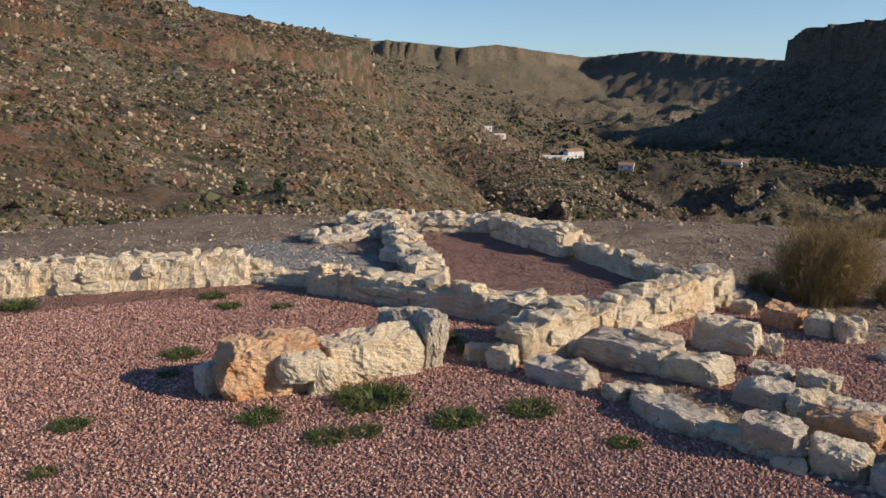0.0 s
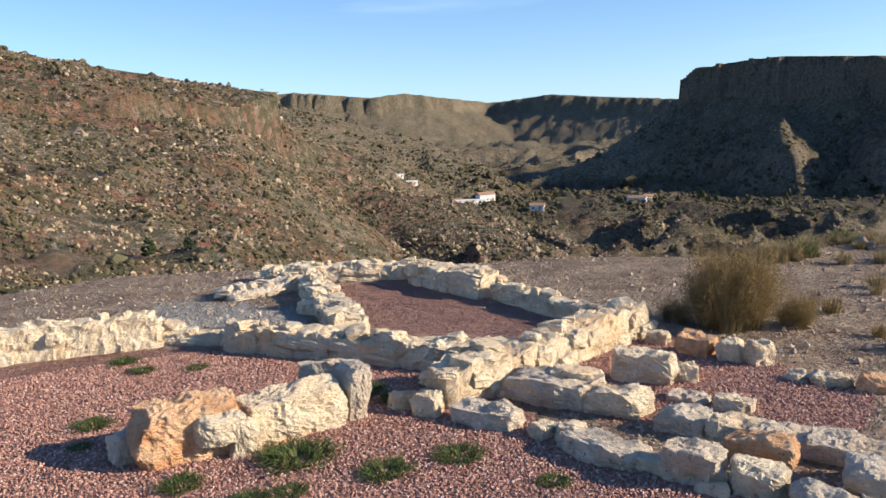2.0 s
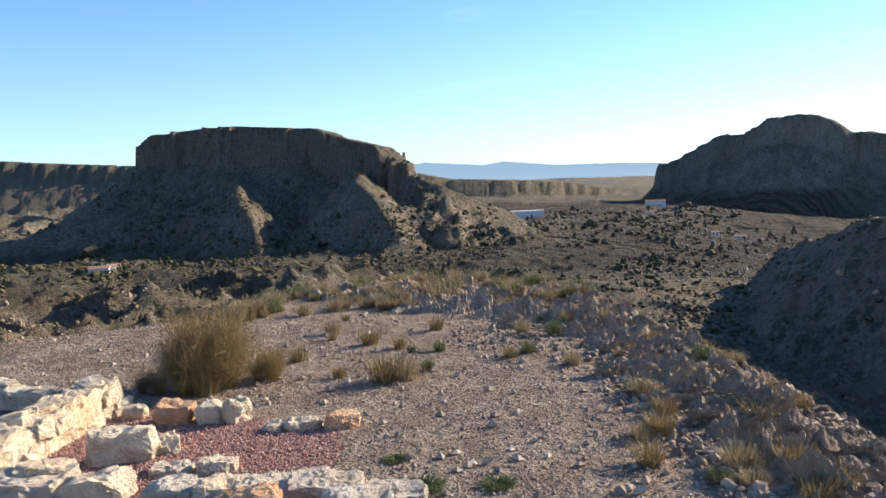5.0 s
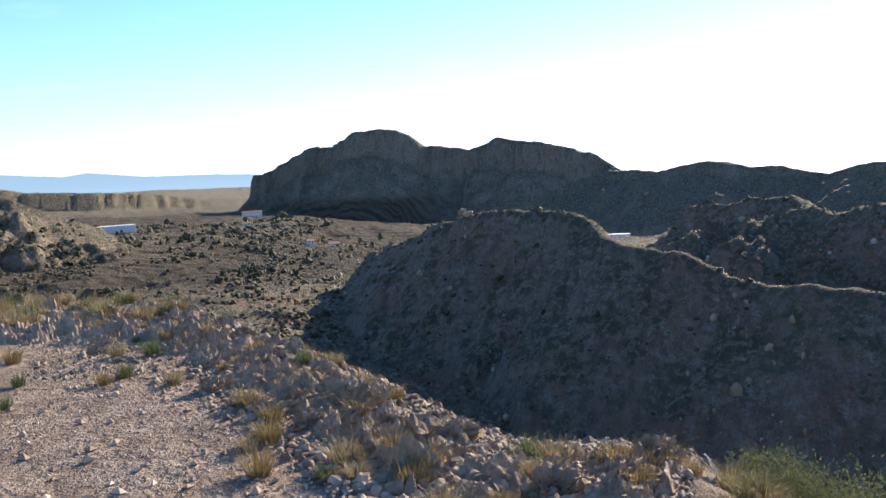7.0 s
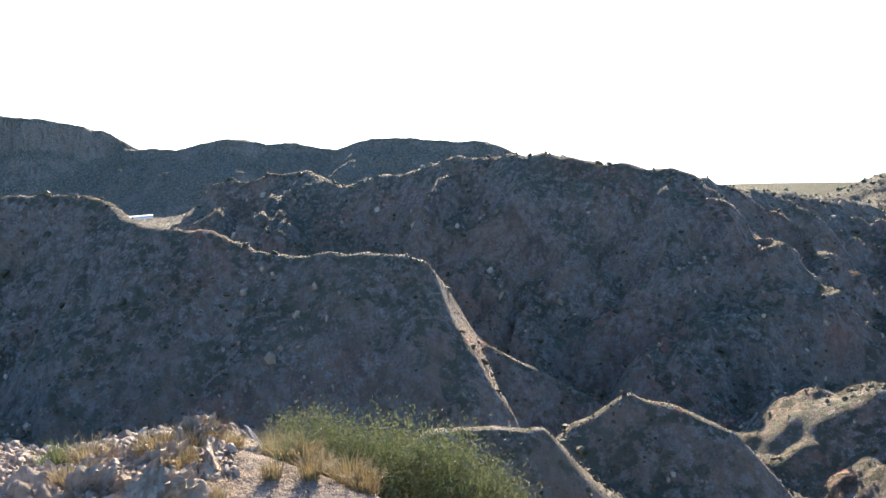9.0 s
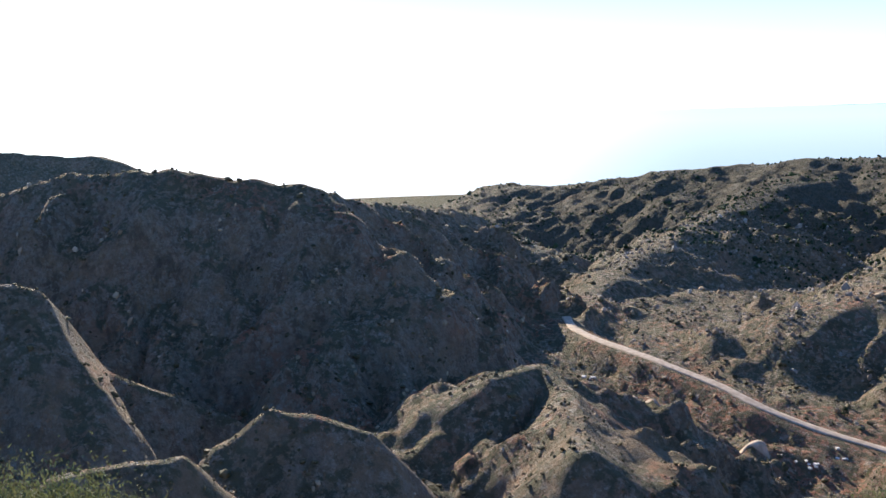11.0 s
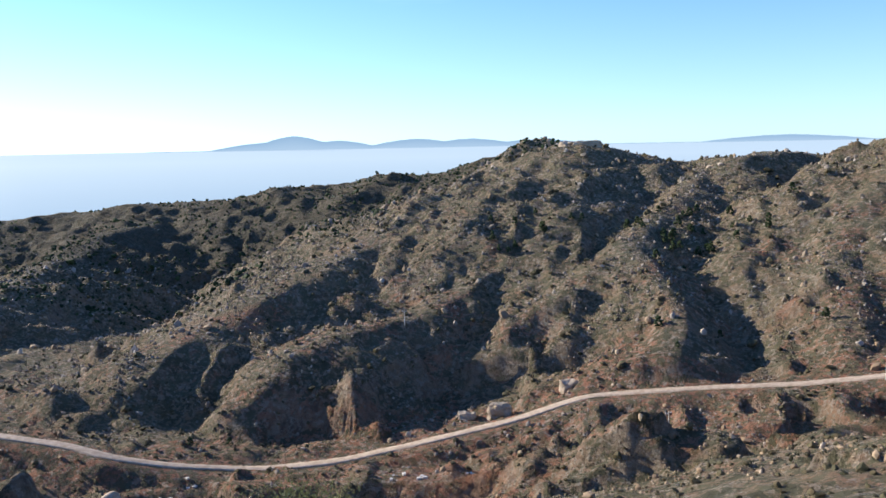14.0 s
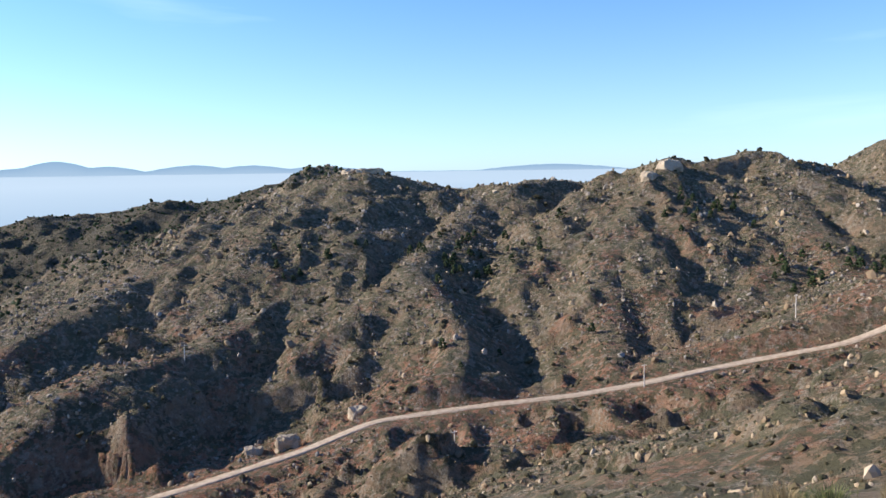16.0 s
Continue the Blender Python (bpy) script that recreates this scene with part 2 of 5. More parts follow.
LAND = land_material()
HAZE_GLOW = haze_material()
LIMESTONE = stone_material("cream_limestone", (0.56, 0.42, 0.27), (0.85, 0.72, 0.52), (0.78, 0.54, 0.31), 0.75)
ORANGE_STONE = stone_material("orange_limestone", (0.52, 0.27, 0.13), (0.80, 0.54, 0.33), (0.68, 0.27, 0.10), 1.0)
GREY_STONE = stone_material("weathered_limestone", (0.43, 0.34, 0.25), (0.74, 0.63, 0.49), (0.60, 0.43, 0.27), 0.5)
OUTCROP_STONE = stone_material("grey_outcrop_rock", (0.19, 0.135, 0.09), (0.50, 0.375, 0.26), (0.44, 0.285, 0.165), 0.75)
HILL_ROCK = pebble_material("hillside_rock", (0.0, (0.19, 0.135, 0.085)), (0.5, (0.31, 0.22, 0.135)), (0.85, (0.40, 0.30, 0.19)), (1.0, (0.48, 0.39, 0.29)))
CHIP = pebble_material("pale_stone_chips", (0.0, (0.24, 0.17, 0.115)), (0.5, (0.37, 0.275, 0.195)), (0.9, (0.46, 0.355, 0.26)), (1.0, (0.68, 0.58, 0.46)))
GRAVEL = pebble_material("red_gravel", (0.0, (0.26, 0.12, 0.088)), (0.4, (0.38, 0.195, 0.145)), (0.75, (0.45, 0.255, 0.195)), (1.0, (0.62, 0.43, 0.34)))
DIRT_ROAD = plain_material("pale_dirt", (0.33, 0.25, 0.18), (0.46, 0.36, 0.27), 0.5)
SCRUB = leaf_material("scrub_leaves", (0.042, 0.042, 0.022), (0.13, 0.115, 0.06), (0.22, 0.16, 0.085), 0.6)
PINE = leaf_material("pine_needles", (0.02, 0.035, 0.014), (0.06, 0.085, 0.03), (0.07, 0.07, 0.03))
DRY_BUSH = leaf_material("dry_bush_twigs", (0.14, 0.10, 0.045), (0.36, 0.26, 0.11), (0.27, 0.155, 0.07), 0.5)
WEED = leaf_material("green_weed", (0.045, 0.07, 0.02), (0.13, 0.17, 0.05), (0.16, 0.14, 0.06), 0.4)
GREEN_BUSH = leaf_material("green_bush_leaves", (0.065, 0.08, 0.03), (0.19, 0.205, 0.08), (0.24, 0.20, 0.09), 0.45)
STRAW = leaf_material("dry_grass", (0.20, 0.15, 0.075), (0.40, 0.31, 0.175), (0.30, 0.19, 0.09), 0.4)
BARK = plain_material("bark", (0.10, 0.075, 0.05), (0.20, 0.15, 0.11), 8)
BLEACHED = plain_material("bleached_wood", (0.50, 0.45, 0.40), (0.70, 0.66, 0.60), 12)
WHITEWASH = plain_material("whitewashed_wall", (0.62, 0.58, 0.52), (0.80, 0.78, 0.74), 0.6)
TILE = plain_material("clay_roof", (0.30, 0.17, 0.11), (0.42, 0.27, 0.18), 1.5)
SHADE_GLASS = plain_material("dark_window", (0.02, 0.02, 0.022), (0.05, 0.05, 0.055), 3, 0.2)
HILL_FACE = stone_material("bare_hill_rock", (0.28, 0.22, 0.16), (0.50, 0.42, 0.32), (0.50, 0.34, 0.20), 0.7)
ROUGH_ROCK = pebble_material("outcrop_rubble", (0.0, (0.14, 0.10, 0.068)), (0.5, (0.25, 0.185, 0.125)), (1.0, (0.40, 0.31, 0.22)))
PALE_ROCK = pebble_material("grey_hill_rock", (0.0, (0.15, 0.125, 0.095)), (0.5, (0.25, 0.205, 0.16)), (1.0, (0.38, 0.325, 0.265)))


# ---- land ----
# crest lines in metres, with (half width of the top, cliff height, cliff run, slope below)
RIDGES = []


def ridge(profile, *points):
    RIDGES.append((profile, points))


ridge((10, 0, 1, 0.21), *[(-218, 247, 66), (-174, 244, 51), (-122, 252, 35), (-96, 263, 29), (-71, 276, 24), (-45, 287, 20), (-33, 298, 14), (-12, 298, -2), (5, 285, -17), (17, 262, -22), (27, 236, -26), (33, 200, -29), (35, 166, -30), (33, 132, -28)])  # left hill
ridge((12, 0, 1, 0.3), *[(-108, 752, 38), (-84, 755, 34), (-1, 800, 11), (53, 848, -10), (113, 893, -44), (173, 944, -76)])  # far side of the valley
ridge((30, 30, 9, 0.42), *[(-391, 1859, 114), (-210, 1888, 93), (-124, 1896, 97), (47, 1899, 80), (126, 1976, 91), (223, 2048, 78), (360, 2322, 73), (418, 2262, 71), (506, 2090, 80), (592, 1942, 65), (719, 1705, 45)])  # far cliffs
ridge((9, 34, 4, 0.66), *[(361, 867, 46), (367, 847, 56), (383, 790, 57), (397, 732, 56), (422, 635, 47), (433, 592, 34), (443, 559, 25), (446, 540, 11)])  # mesa
ridge((60, 30, 15, 0.3), *[(1237, 1442, 1), (1292, 1393, -16), (1379, 1307, -24), (1538, 1279, -39), (1706, 1225, -70)])  # mid cliffs
ridge((12, 45, 14, 0.78), *[(1261, 812, -5), (1268, 763, 12), (1267, 705, 38), (1267, 663, 38), (1258, 615, 60), (1273, 582, 62), (1295, 533, 48), (1303, 513, 31), (1329, 441, 18), (1324, 390, 38), (1311, 324, 23), (1329, 239, 5), (1337, 189, -27)])  # right mtn
ridge((4, 14, 14, 0.55), *[(1364, 316, -20), (1329, 237, -24), (1244, 123, -28), (1199, 55, -18), (1199, -37, -30), (1196, -98, -40), (1141, -143, -28), (1135, -184, -28), (1124, -242, -37), (1110, -300, -42), (1093, -356, -66)])  # back ridge
ridge((0.5, 0, 1, 0.8), *[(418, 26, -26), (404, -17, -21), (376, -32, -27), (360, -58, -22), (342, -78, -16), (323, -96, -15), (310, -115, -18), (297, -130, -20), (279, -151, -24), (297, -182, -34), (436, -352, -64), (444, -403, -82)])  # dark ridge
ridge((0.3, 0, 1, 1.05), *[(379, 181, -43), (322, 138, -31), (282, 103, -20), (269, 79, -15), (256, 47, -18), (237, 36, -23), (229, 21, -25), (220, 6, -31), (209, -19, -32), (202, -37, -34), (206, -50, -56), (203, -70, -70), (188, -92, -84)])  # near hill
ridge((0.3, 0, 1, 1.0), *[(110, -20, -42), (108, -28, -42), (107, -34, -43)])  # low ridge
ridge((0.3, 0, 1, 1.0), *[(140, -53, -56), (137, -62, -51), (133, -69, -53), (129, -77, -57)])  # low ridge
ridge((15, 0, 1, 0.45), *[(460, -320, -95), (442, -344, -86), (421, -370, -82), (398, -394, -88), (389, -416, -99)])  # cave hill
ridge((20, 0, 1, 0.2), *[(804, -595, -111), (771, -637, -83), (705, -710, -78), (632, -775, -74), (580, -815, -73), (498, -867, -71)])  # wood ridge
ridge((5, 0, 1, 0.42), *[(385, -724, -58), (381, -634, -61), (360, -505, -77), (342, -418, -87), (294, -314, -93), (273, -278, -93)])  # mid spur
ridge((20, 0, 1, 0.25), *[(616, -788, -66), (525, -792, -61), (457, -799, -53), (314, -844, -39), (197, -858, -25), (138, -849, -24), (75, -837, -11)])  # wood ridge r
ridge((12, 3, 5, 0.33), *[(55, -618, -13), (19, -600, 5), (1, -580, 0), (-12, -560, 0), (-33, -559, -3), (-52, -558, -8), (-82, -594, -15)])  # spurA
ridge((8, 0, 1, 0.4), *[(1, -580, 0), (27, -539, -16), (64, -496, -34), (101, -449, -46), (135, -398, -62), (160, -350, -75), (174, -315, -83)])  # spurA down
ridge((5, 0, 1, 0.62), *[(27, -529, -16), (28, -439, -44), (45, -382, -64), (69, -348, -72), (93, -327, -73), (112, -305, -80), (122, -287, -93)])  # spurA nose
ridge((10, 3, 4, 0.36), *[(-82, -594, -15), (-95, -552, -9), (-105, -530, -9), (-130, -545, -6), (-161, -557, -9)])  # spurB
ridge((3, 0, 1, 0.46), *[(-95, -552, -9), (-59, -466, -29), (-29, -399, -45), (-38, -358, -54), (-44, -327, -63), (-37, -298, -73)])  # spurB down
ridge((8, 5, 4, 0.38), *[(-160, -558, -10), (-179, -509, -1), (-187, -464, 7), (-199, -459, 3), (-237, -463, 10), (-262, -472, 3), (-281, -484, 3), (-350, -536, -13)])  # spurC
ridge((4, 0, 1, 0.42), *[(-187, -464, 7), (-140, -407, -23), (-112, -363, -45), (-105, -323, -60), (-98, -294, -69)])  # spurC down
ridge((20, 2, 4, 0.3), *[(-359, -601, -6), (-394, -579, 19), (-408, -569, 21), (-459, -502, 27), (-489, -413, 27)])  # spurD
ridge((6, 0, 1, 0.42), *[(-237, -463, 10), (-226, -389, -23), (-219, -335, -42), (-204, -284, -54)])  # spurD down
ridge((4, 0, 1, 0.62), *[(343, 832, 21), (304, 815, -1), (268, 796, -19), (186, 768, -44), (135, 748, -55)])  # left shoulder of the mesa
ridge((1, 0, 1, 0.85), *[(392, 722, 8), (344, 636, 1), (322, 598, -7), (305, 562, -14), (300, 540, -24), (286, 505, -44)])  # pale spur
ridge((1, 0, 1, 0.9), *[(420, 566, 6), (371, 502, -2), (362, 468, -16), (352, 440, -34)])  # second spur
ridge((3, 5, 4, 0.6), *[(423, 500, 0), (432, 479, -8), (453, 466, -21), (485, 455, -33)])  # right shoulder
ridge((2, 2, 3, 1.0), *[(57, 295, -32), (61, 263, -32), (65, 241, -34)])  # badland mound
ridge((2, 2, 3, 1.0), *[(91, 286, -50), (114, 310, -47), (130, 325, -46)])  # badland mound
BEYOND_ROAD = len(RIDGES)  # the crests that follow lie on this side of the road
ridge((8, 6, 4, 0.7), *[(92, -233, -98), (67, -236, -96), (33, -238, -94), (-11, -232, -92), (5, -235, -94), (-11, -228, -92)])  # terrace
ridge((5, 4, 3, 0.6), *[(2, -205, -79), (-5, -210, -75), (-17, -214, -72), (-39, -211, -70)])  # green mound
ridge((1, 0, 1, 0.75), *[(152, -130, -64), (148, -142, -62), (146, -158, -69), (131, -171, -79)])  # red spur
ridge((1, 0, 1, 0.75), *[(145, -123, -60), (145, -138, -60), (134, -135, -62), (103, -109, -61)])  # red spur
ridge((4, 6, 4, 0.6), *[(-51, -193, -65), (-68, -204, -65), (-96, -214, -64), (-129, -226, -59)])  # bank under the road
ridge((5, 0, 1, 0.5), *[(-53, -85, -31), (-65, -89, -27), (-76, -87, -22)])  # near slope

ROAD = [(267, -271, -93), (247, -255, -92), (226, -247, -91), (194, -242, -91), (161, -241, -94), (147, -238, -96), (129, -243, -100), (102, -252, -104), (78, -258, -103), (60, -263, -100), (45, -266, -97), (18, -274, -92), (-7, -282, -85), (-45, -281, -81), (-77, -275, -77), (-100, -272, -73), (-131, -270, -67), (-168, -261, -59), (-187, -260, -52)]
TRACK = [(197, -192, -83), (180, -191, -82), (165, -188, -83), (145, -181, -86), (139, -181, -86), (132, -200, -90), (126, -210, -95)]
# height of the low ground by bearing, at these distances
REACH = (25, 50, 120, 250, 450, 900, 2000)
LOW = {
    -60: (-2, -4, 8, 30, 50, 50, 50), -30: (-2.5, -6, 3, 27, 30, 30, 20), -8: (-3.5, -8.5, -6, 10, 0, -10, 0), 3: (-3.8, -10.5, -19, -32, -46, -50, -30),
    12: (-3.5, -12, -26, -42, -50, -50, -40), 40: (-1.6, -13, -28, -44, -52, -50, -55), 58: (-6, -18, -38, -52, -56, -52, -80), 80: (-12, -27, -64, -78, -80, -85, -200),
    100: (-15, -30, -70, -88, -92, -100, -300), 130: (-15, -30, -66, -92, -98, -130, -300), 160: (-14, -28, -62, -101, -104, -130, -165), 185: (-13, -24, -52, -90, -95, -120, -150),
    205: (-9, -19, -38, -66, -60, -60, -60), 225: (-6, -12, -22, -30, -20, 0, 20),
}
# distance of the brow of the site's knoll by bearing
BROW = {-60: 18, -30: 15, -10: 15.5, 5: 14.5, 26: 15, 40: 19, 49: 17, 53: 14, 57: 11.6, 63: 8.5, 70: 6.7, 75: 6.1, 80: 6.4, 86: 6.5, 93: 5.3, 100: 4.2, 130: 4, 180: 3.5, 205: 3.8, 225: 5, 290: 16, 300: 18}


def hashed(ix, iy, seed):
    h = (ix.astype(np.int64) * 374761393 + iy.astype(np.int64) * 668265263 + seed * 2147483647) & 0xFFFFFFFF
    h = ((h ^ (h >> 13)) * 1274126177) & 0xFFFFFFFF
    return ((h ^ (h >> 16)) & 0xFFFF) / 65535.0


def wave(x, y, seed=0):
    """Smooth noise, -1 to 1."""
    ix, iy = np.floor(x), np.floor(y)
    fx, fy = x - ix, y - iy
    fx, fy = fx * fx * fx * (fx * (fx * 6 - 15) + 10), fy * fy * fy * (fy * (fy * 6 - 15) + 10)
    a, b, c, d = hashed(ix, iy, seed), hashed(ix + 1, iy, seed), hashed(ix, iy + 1, seed), hashed(ix + 1, iy + 1, seed)
    return 2 * ((a * (1 - fx) + b * fx) * (1 - fy) + (c * (1 - fx) + d * fx) * fy) - 1


def table(bearings, source):
    """Values by bearing, going round the full circle."""
    keys = np.array(sorted(source))
    keys3 = np.concatenate([keys - 360, keys, keys + 360])
    rows = np.array([np.atleast_1d(source[k]) for k in keys], float)
    rows3 = np.concatenate([rows, rows, rows])
    return np.stack([np.interp(bearings, keys3, rows3[:, i]) for i in range(rows.shape[1])], -1)


def along(x, y, points):
    """Distance from a crest line in plan, and the crest's height there."""
    return nearest(x, y, points)[:2]


def nearest(x, y, points):
    """As along(), with the length along the crest too."""
    best, high, run, start = np.full(x.shape, 1e9), np.zeros(x.shape), np.zeros(x.shape), 0.0
    for (ax, ay, az), (bx, by, bz) in zip(points, points[1:]):
        dx, dy = bx - ax, by - ay
        u = np.clip(((x - ax) * dx + (y - ay) * dy) / (dx * dx + dy * dy), 0, 1)
        d = np.hypot(x - ax - u * dx, y - ay - u * dy)
        near = d < best
        best, high, run = np.where(near, d, best), np.where(near, az + u * (bz - az), high), np.where(near, start + u * math.hypot(dx, dy), run)
        start += math.hypot(dx, dy)
    return best, high, run


def smooth(v, lo, hi):
    u = np.clip((v - lo) / (hi - lo), 0, 1)
    return u * u * (3 - 2 * u)


def land(x, y):
    """Height of the ground, and how far the point lies outside the level site."""
    r = np.hypot(x, y) + 1e-6
    bearing = np.degrees(np.arctan2(x, y))
    brow = table(bearing, BROW)[..., 0] + 0.6 * wave(x / 2.3, y / 2.3, 5)
    low = table(bearing, LOW)
    stops = np.log(np.array(REACH, float))
    lr = np.log(r)
    z = np.full(r.shape, 0.0)
    for i in range(len(REACH) - 1):
        u = np.clip((lr - stops[i]) / (stops[i + 1] - stops[i]), 0, 1)
        z = np.where(lr >= stops[i], low[..., i] * (1 - u) + low[..., i + 1] * u, z)
    inner = np.clip((r - brow) / np.maximum(26 - brow, 2), 0, 1)
    z = np.where(r < 25, low[..., 0] * inner ** 1.25, z)
    open_land = smooth(r, brow + 1, brow + 25)
    # broad and fine relief, growing with the scale of the land
    for i, (size, amount) in enumerate(((160, 7), (60, 3.6), (24, 1.7), (9, 0.75), (3.5, 0.34))):
        rel = amount * (0.6 - 2 * np.abs(wave(x / size, y / size, i)))
        fade = smooth(r, size * 1.2, size * 4)
        z = z + rel * open_land * fade * (0.55 if size > 50 else 1)
    gullies = smooth(bearing, 3, 9) * (1 - smooth(bearing, 34, 46)) * smooth(r, 110, 190) * (1 - smooth(r, 430, 520))
    z = z + gullies * (13 * (0.5 - 2 * np.abs(wave(x / 48, y / 48, 31))) + 5 * (0.5 - 2 * np.abs(wave(x / 19, y / 19, 32))))
    basin = smooth(bearing, -14, -6) * (1 - smooth(bearing, 20, 26)) * smooth(r, 850, 1050) * (1 - smooth(r, 2000, 2300))
    z = z + basin * (34 * (0.35 - np.abs(wave(x / 150, y / 150, 33))) + 20 * (0.4 - np.abs(wave(x / 55, y / 55, 34))) + 8 * (0.4 - np.abs(wave(x / 21, y / 21, 37))))
    wooded = smooth(bearing, 118, 128) * (1 - smooth(bearing, 168, 176)) * smooth(r, 520, 620) * (1 - smooth(r, 1150, 1300))
    hilly = smooth(r, brow + 3, brow + 22)
    road_d, road_z = along(x, y, ROAD)
    road_reach = along(x, y, [(px, py, math.hypot(px, py)) for px, py, pz in ROAD])[1]
    for number, ((top, drop, run, slope), points) in enumerate(RIDGES):
        if number == BEYOND_ROAD:
            below = (r < road_reach) & (road_d < 90) & (bearing % 360 > 120) & (bearing % 360 < 222)
            free = 160 * (1 - smooth(bearing % 360, 121, 134)) + 90 * smooth(road_d, 60, 90)
            z = np.where(below, np.minimum(z, road_z + 0.5 - 0.22 * np.maximum(road_d - 5, 0) + free), z)
        d, high, run_on = nearest(x, y, points)
        plain = d
        if number == 0:  # the back of the first hill falls away more steeply
            slope = np.where(r > along(x, y, [(px, py, math.hypot(px, py)) for px, py, pz in points])[1], 0.36, slope)
        if 5 <= number <= 12:  # uneven rocky crests
            high = high + 1.3 * wave(x / 14, y / 14, 25) + 0.9 * wave(x / 6, y / 6, 26) + (2.5 * wave(x / 40, y / 40, 27) if number in (5, 6) else 0)
        reach = np.minimum(d, 14 if drop > 15 else 12 + 40 * np.minimum(slope, 0.8)) * (0.35 if number == 8 else 1)
        d = d + reach * (0.30 * wave(x / 34, y / 34, 11) + 0.20 * wave(x / 13, y / 13, 12) + 0.10 * wave(x / 5, y / 5, 13))
        d = d + (5 * wave(x / 26, y / 26, 17) + 3.5 * (1 - 2 * np.abs(wave(x / 11, y / 11, 18))) if drop > 15 else 0)
        if drop > 15:  # buttresses and clefts along the cliffs
            wide = 1 if number == 3 else 3
            d = d + (3 + wide) * (np.abs(wave(run_on / (17 * wide), high / 30, 141 + number)) - 0.35) + 2.2 * (np.abs(wave(run_on / (7 * wide), high / 30, 151 + number)) - 0.35)
        d = np.maximum(d, 0)
        hill = high - 0.05 * np.minimum(d, top) - drop * smooth(d, top, top + run) - slope * np.maximum(d - top - run, 0) - 0.0016 * np.maximum(d - 125, 0) ** 2
        hill = hill + np.minimum(d / 25, 1) * (1.0 if number < 11 else 1.6) * (0.9 * wave(x / 11, y / 11, 21) + 0.5 * wave(x / 4, y / 4, 22) + 1.5 * (0.6 - 2 * np.abs(wave(x / 17, y / 17, 23))))
        # gullies and ribs that run down from the crest
        bend = run_on + 7 * wave(x / 23, y / 23, 24 + number)
        ribs = np.abs(wave(bend / 31, plain / 150, 61 + number)) + 0.5 * (1 - 0.8 * smooth(r, 700, 1300)) * np.abs(wave(bend / 13, plain / 70, 90 + number)) + 0.22 * (1 - smooth(r, 300, 700)) * np.abs(wave(bend / 5.5, plain / 30, 120 + number))
        hill = hill + slope * (0.6 - ribs) * np.minimum(np.maximum(plain - top, 0), 30) * (0.12 if number == 0 else 0.25 if number == 8 else 0.0 if number in (9, 10) else 0.75)
        z = np.where(hill > z, z + (hill - z) * hilly, z)
    z = z - wooded * 0.6 * (17 * np.abs(wave(x / 120, y / 120, 35)) + 8 * np.abs(wave(x / 45, y / 45, 36)))
    # eroded red banks and scarps below the road
    eroded = (r < road_reach + 4) * smooth(road_d, 7, 14) * (1 - smooth(road_d, 75, 110)) * smooth(bearing % 360, 126, 140) * (1 - smooth(bearing % 360, 206, 218)) * (0.4 + 0.6 * smooth(bearing % 360, 168, 184))
    scarp = smooth(wave(x / 44, y / 20, 38) + 0.4 * wave(x / 12, y / 12, 39), 0.0, 0.14)
    z = z + eroded * (5.5 * scarp - 2.5 - 6.5 * np.abs(wave(x / 24, y / 24, 42)) - 3.5 * np.abs(wave(x / 10, y / 10, 43)) + 1.5)
    # the road is cut level into the slopes
    d, high = along(x, y, ROAD)
    on_road = 1 - smooth(d, 4.0, 12)
    z = z * (1 - on_road) + (high - 0.25) * on_road
    return z, d


def spaced(parts):
    return np.concatenate([np.linspace(a, b, n, endpoint=False) for a, b, n in parts])


angles = np.radians(spaced([(-36, 15, 190), (15, 75, 330), (75, 222, 560), (222, 324, 50)]))
radii = np.concatenate([[0.02], np.geomspace(1.2, 30, 100, endpoint=False), np.geomspace(30, 400, 290, endpoint=False), np.geomspace(400, 950, 190, endpoint=False), np.geomspace(950, 1500, 90, endpoint=False), np.geomspace(1500, 4700, 90)])
BX, RR = np.meshgrid(angles, radii)
GX, GY = np.sin(BX) * RR, np.cos(BX) * RR
GZ, ROAD_D = land(GX, GY)
count, rings = len(angles), len(radii)
verts = np.stack([GX, GY, GZ], -1).reshape(-1, 3)
i, j = np.meshgrid(np.arange(count), np.arange(rings - 1))
a, b = (j * count + i).ravel(), (j * count + (i + 1) % count).ravel()
quads = np.stack([a, a + count, b + count, b], -1)


def mesh_from(name, verts, faces, materials=(), smooth_shade=False):
    """A mesh from arrays: verts (n, 3), faces (m, k)."""
    me = bpy.data.meshes.new(name)
    k = faces.shape[1]
    me.vertices.add(len(verts)), me.loops.add(faces.size), me.polygons.add(len(faces))
    me.vertices.foreach_set("co", np.ascontiguousarray(verts, np.float32).ravel())
    me.loops.foreach_set("vertex_index", np.ascontiguousarray(faces, np.int32).ravel())
    me.polygons.foreach_set("loop_start", np.arange(0, faces.size, k, dtype=np.int32))
    me.polygons.foreach_set("use_smooth", np.full(len(faces), smooth_shade))
    for m in materials:
        me.materials.append(m)
    me.update(calc_edges=True)
    return me


ground = tagged(new("ground", mesh_from("ground", verts, quads, [LAND], True)), "dry stony hills with ravines, cliffs and scattered scrub", "ground", kind="structure")


def stain(me, name, values):
    layer = me.attributes.new(name, "FLOAT", "POINT")
    layer.data.foreach_set("value", np.ascontiguousarray(values, np.float32).ravel())


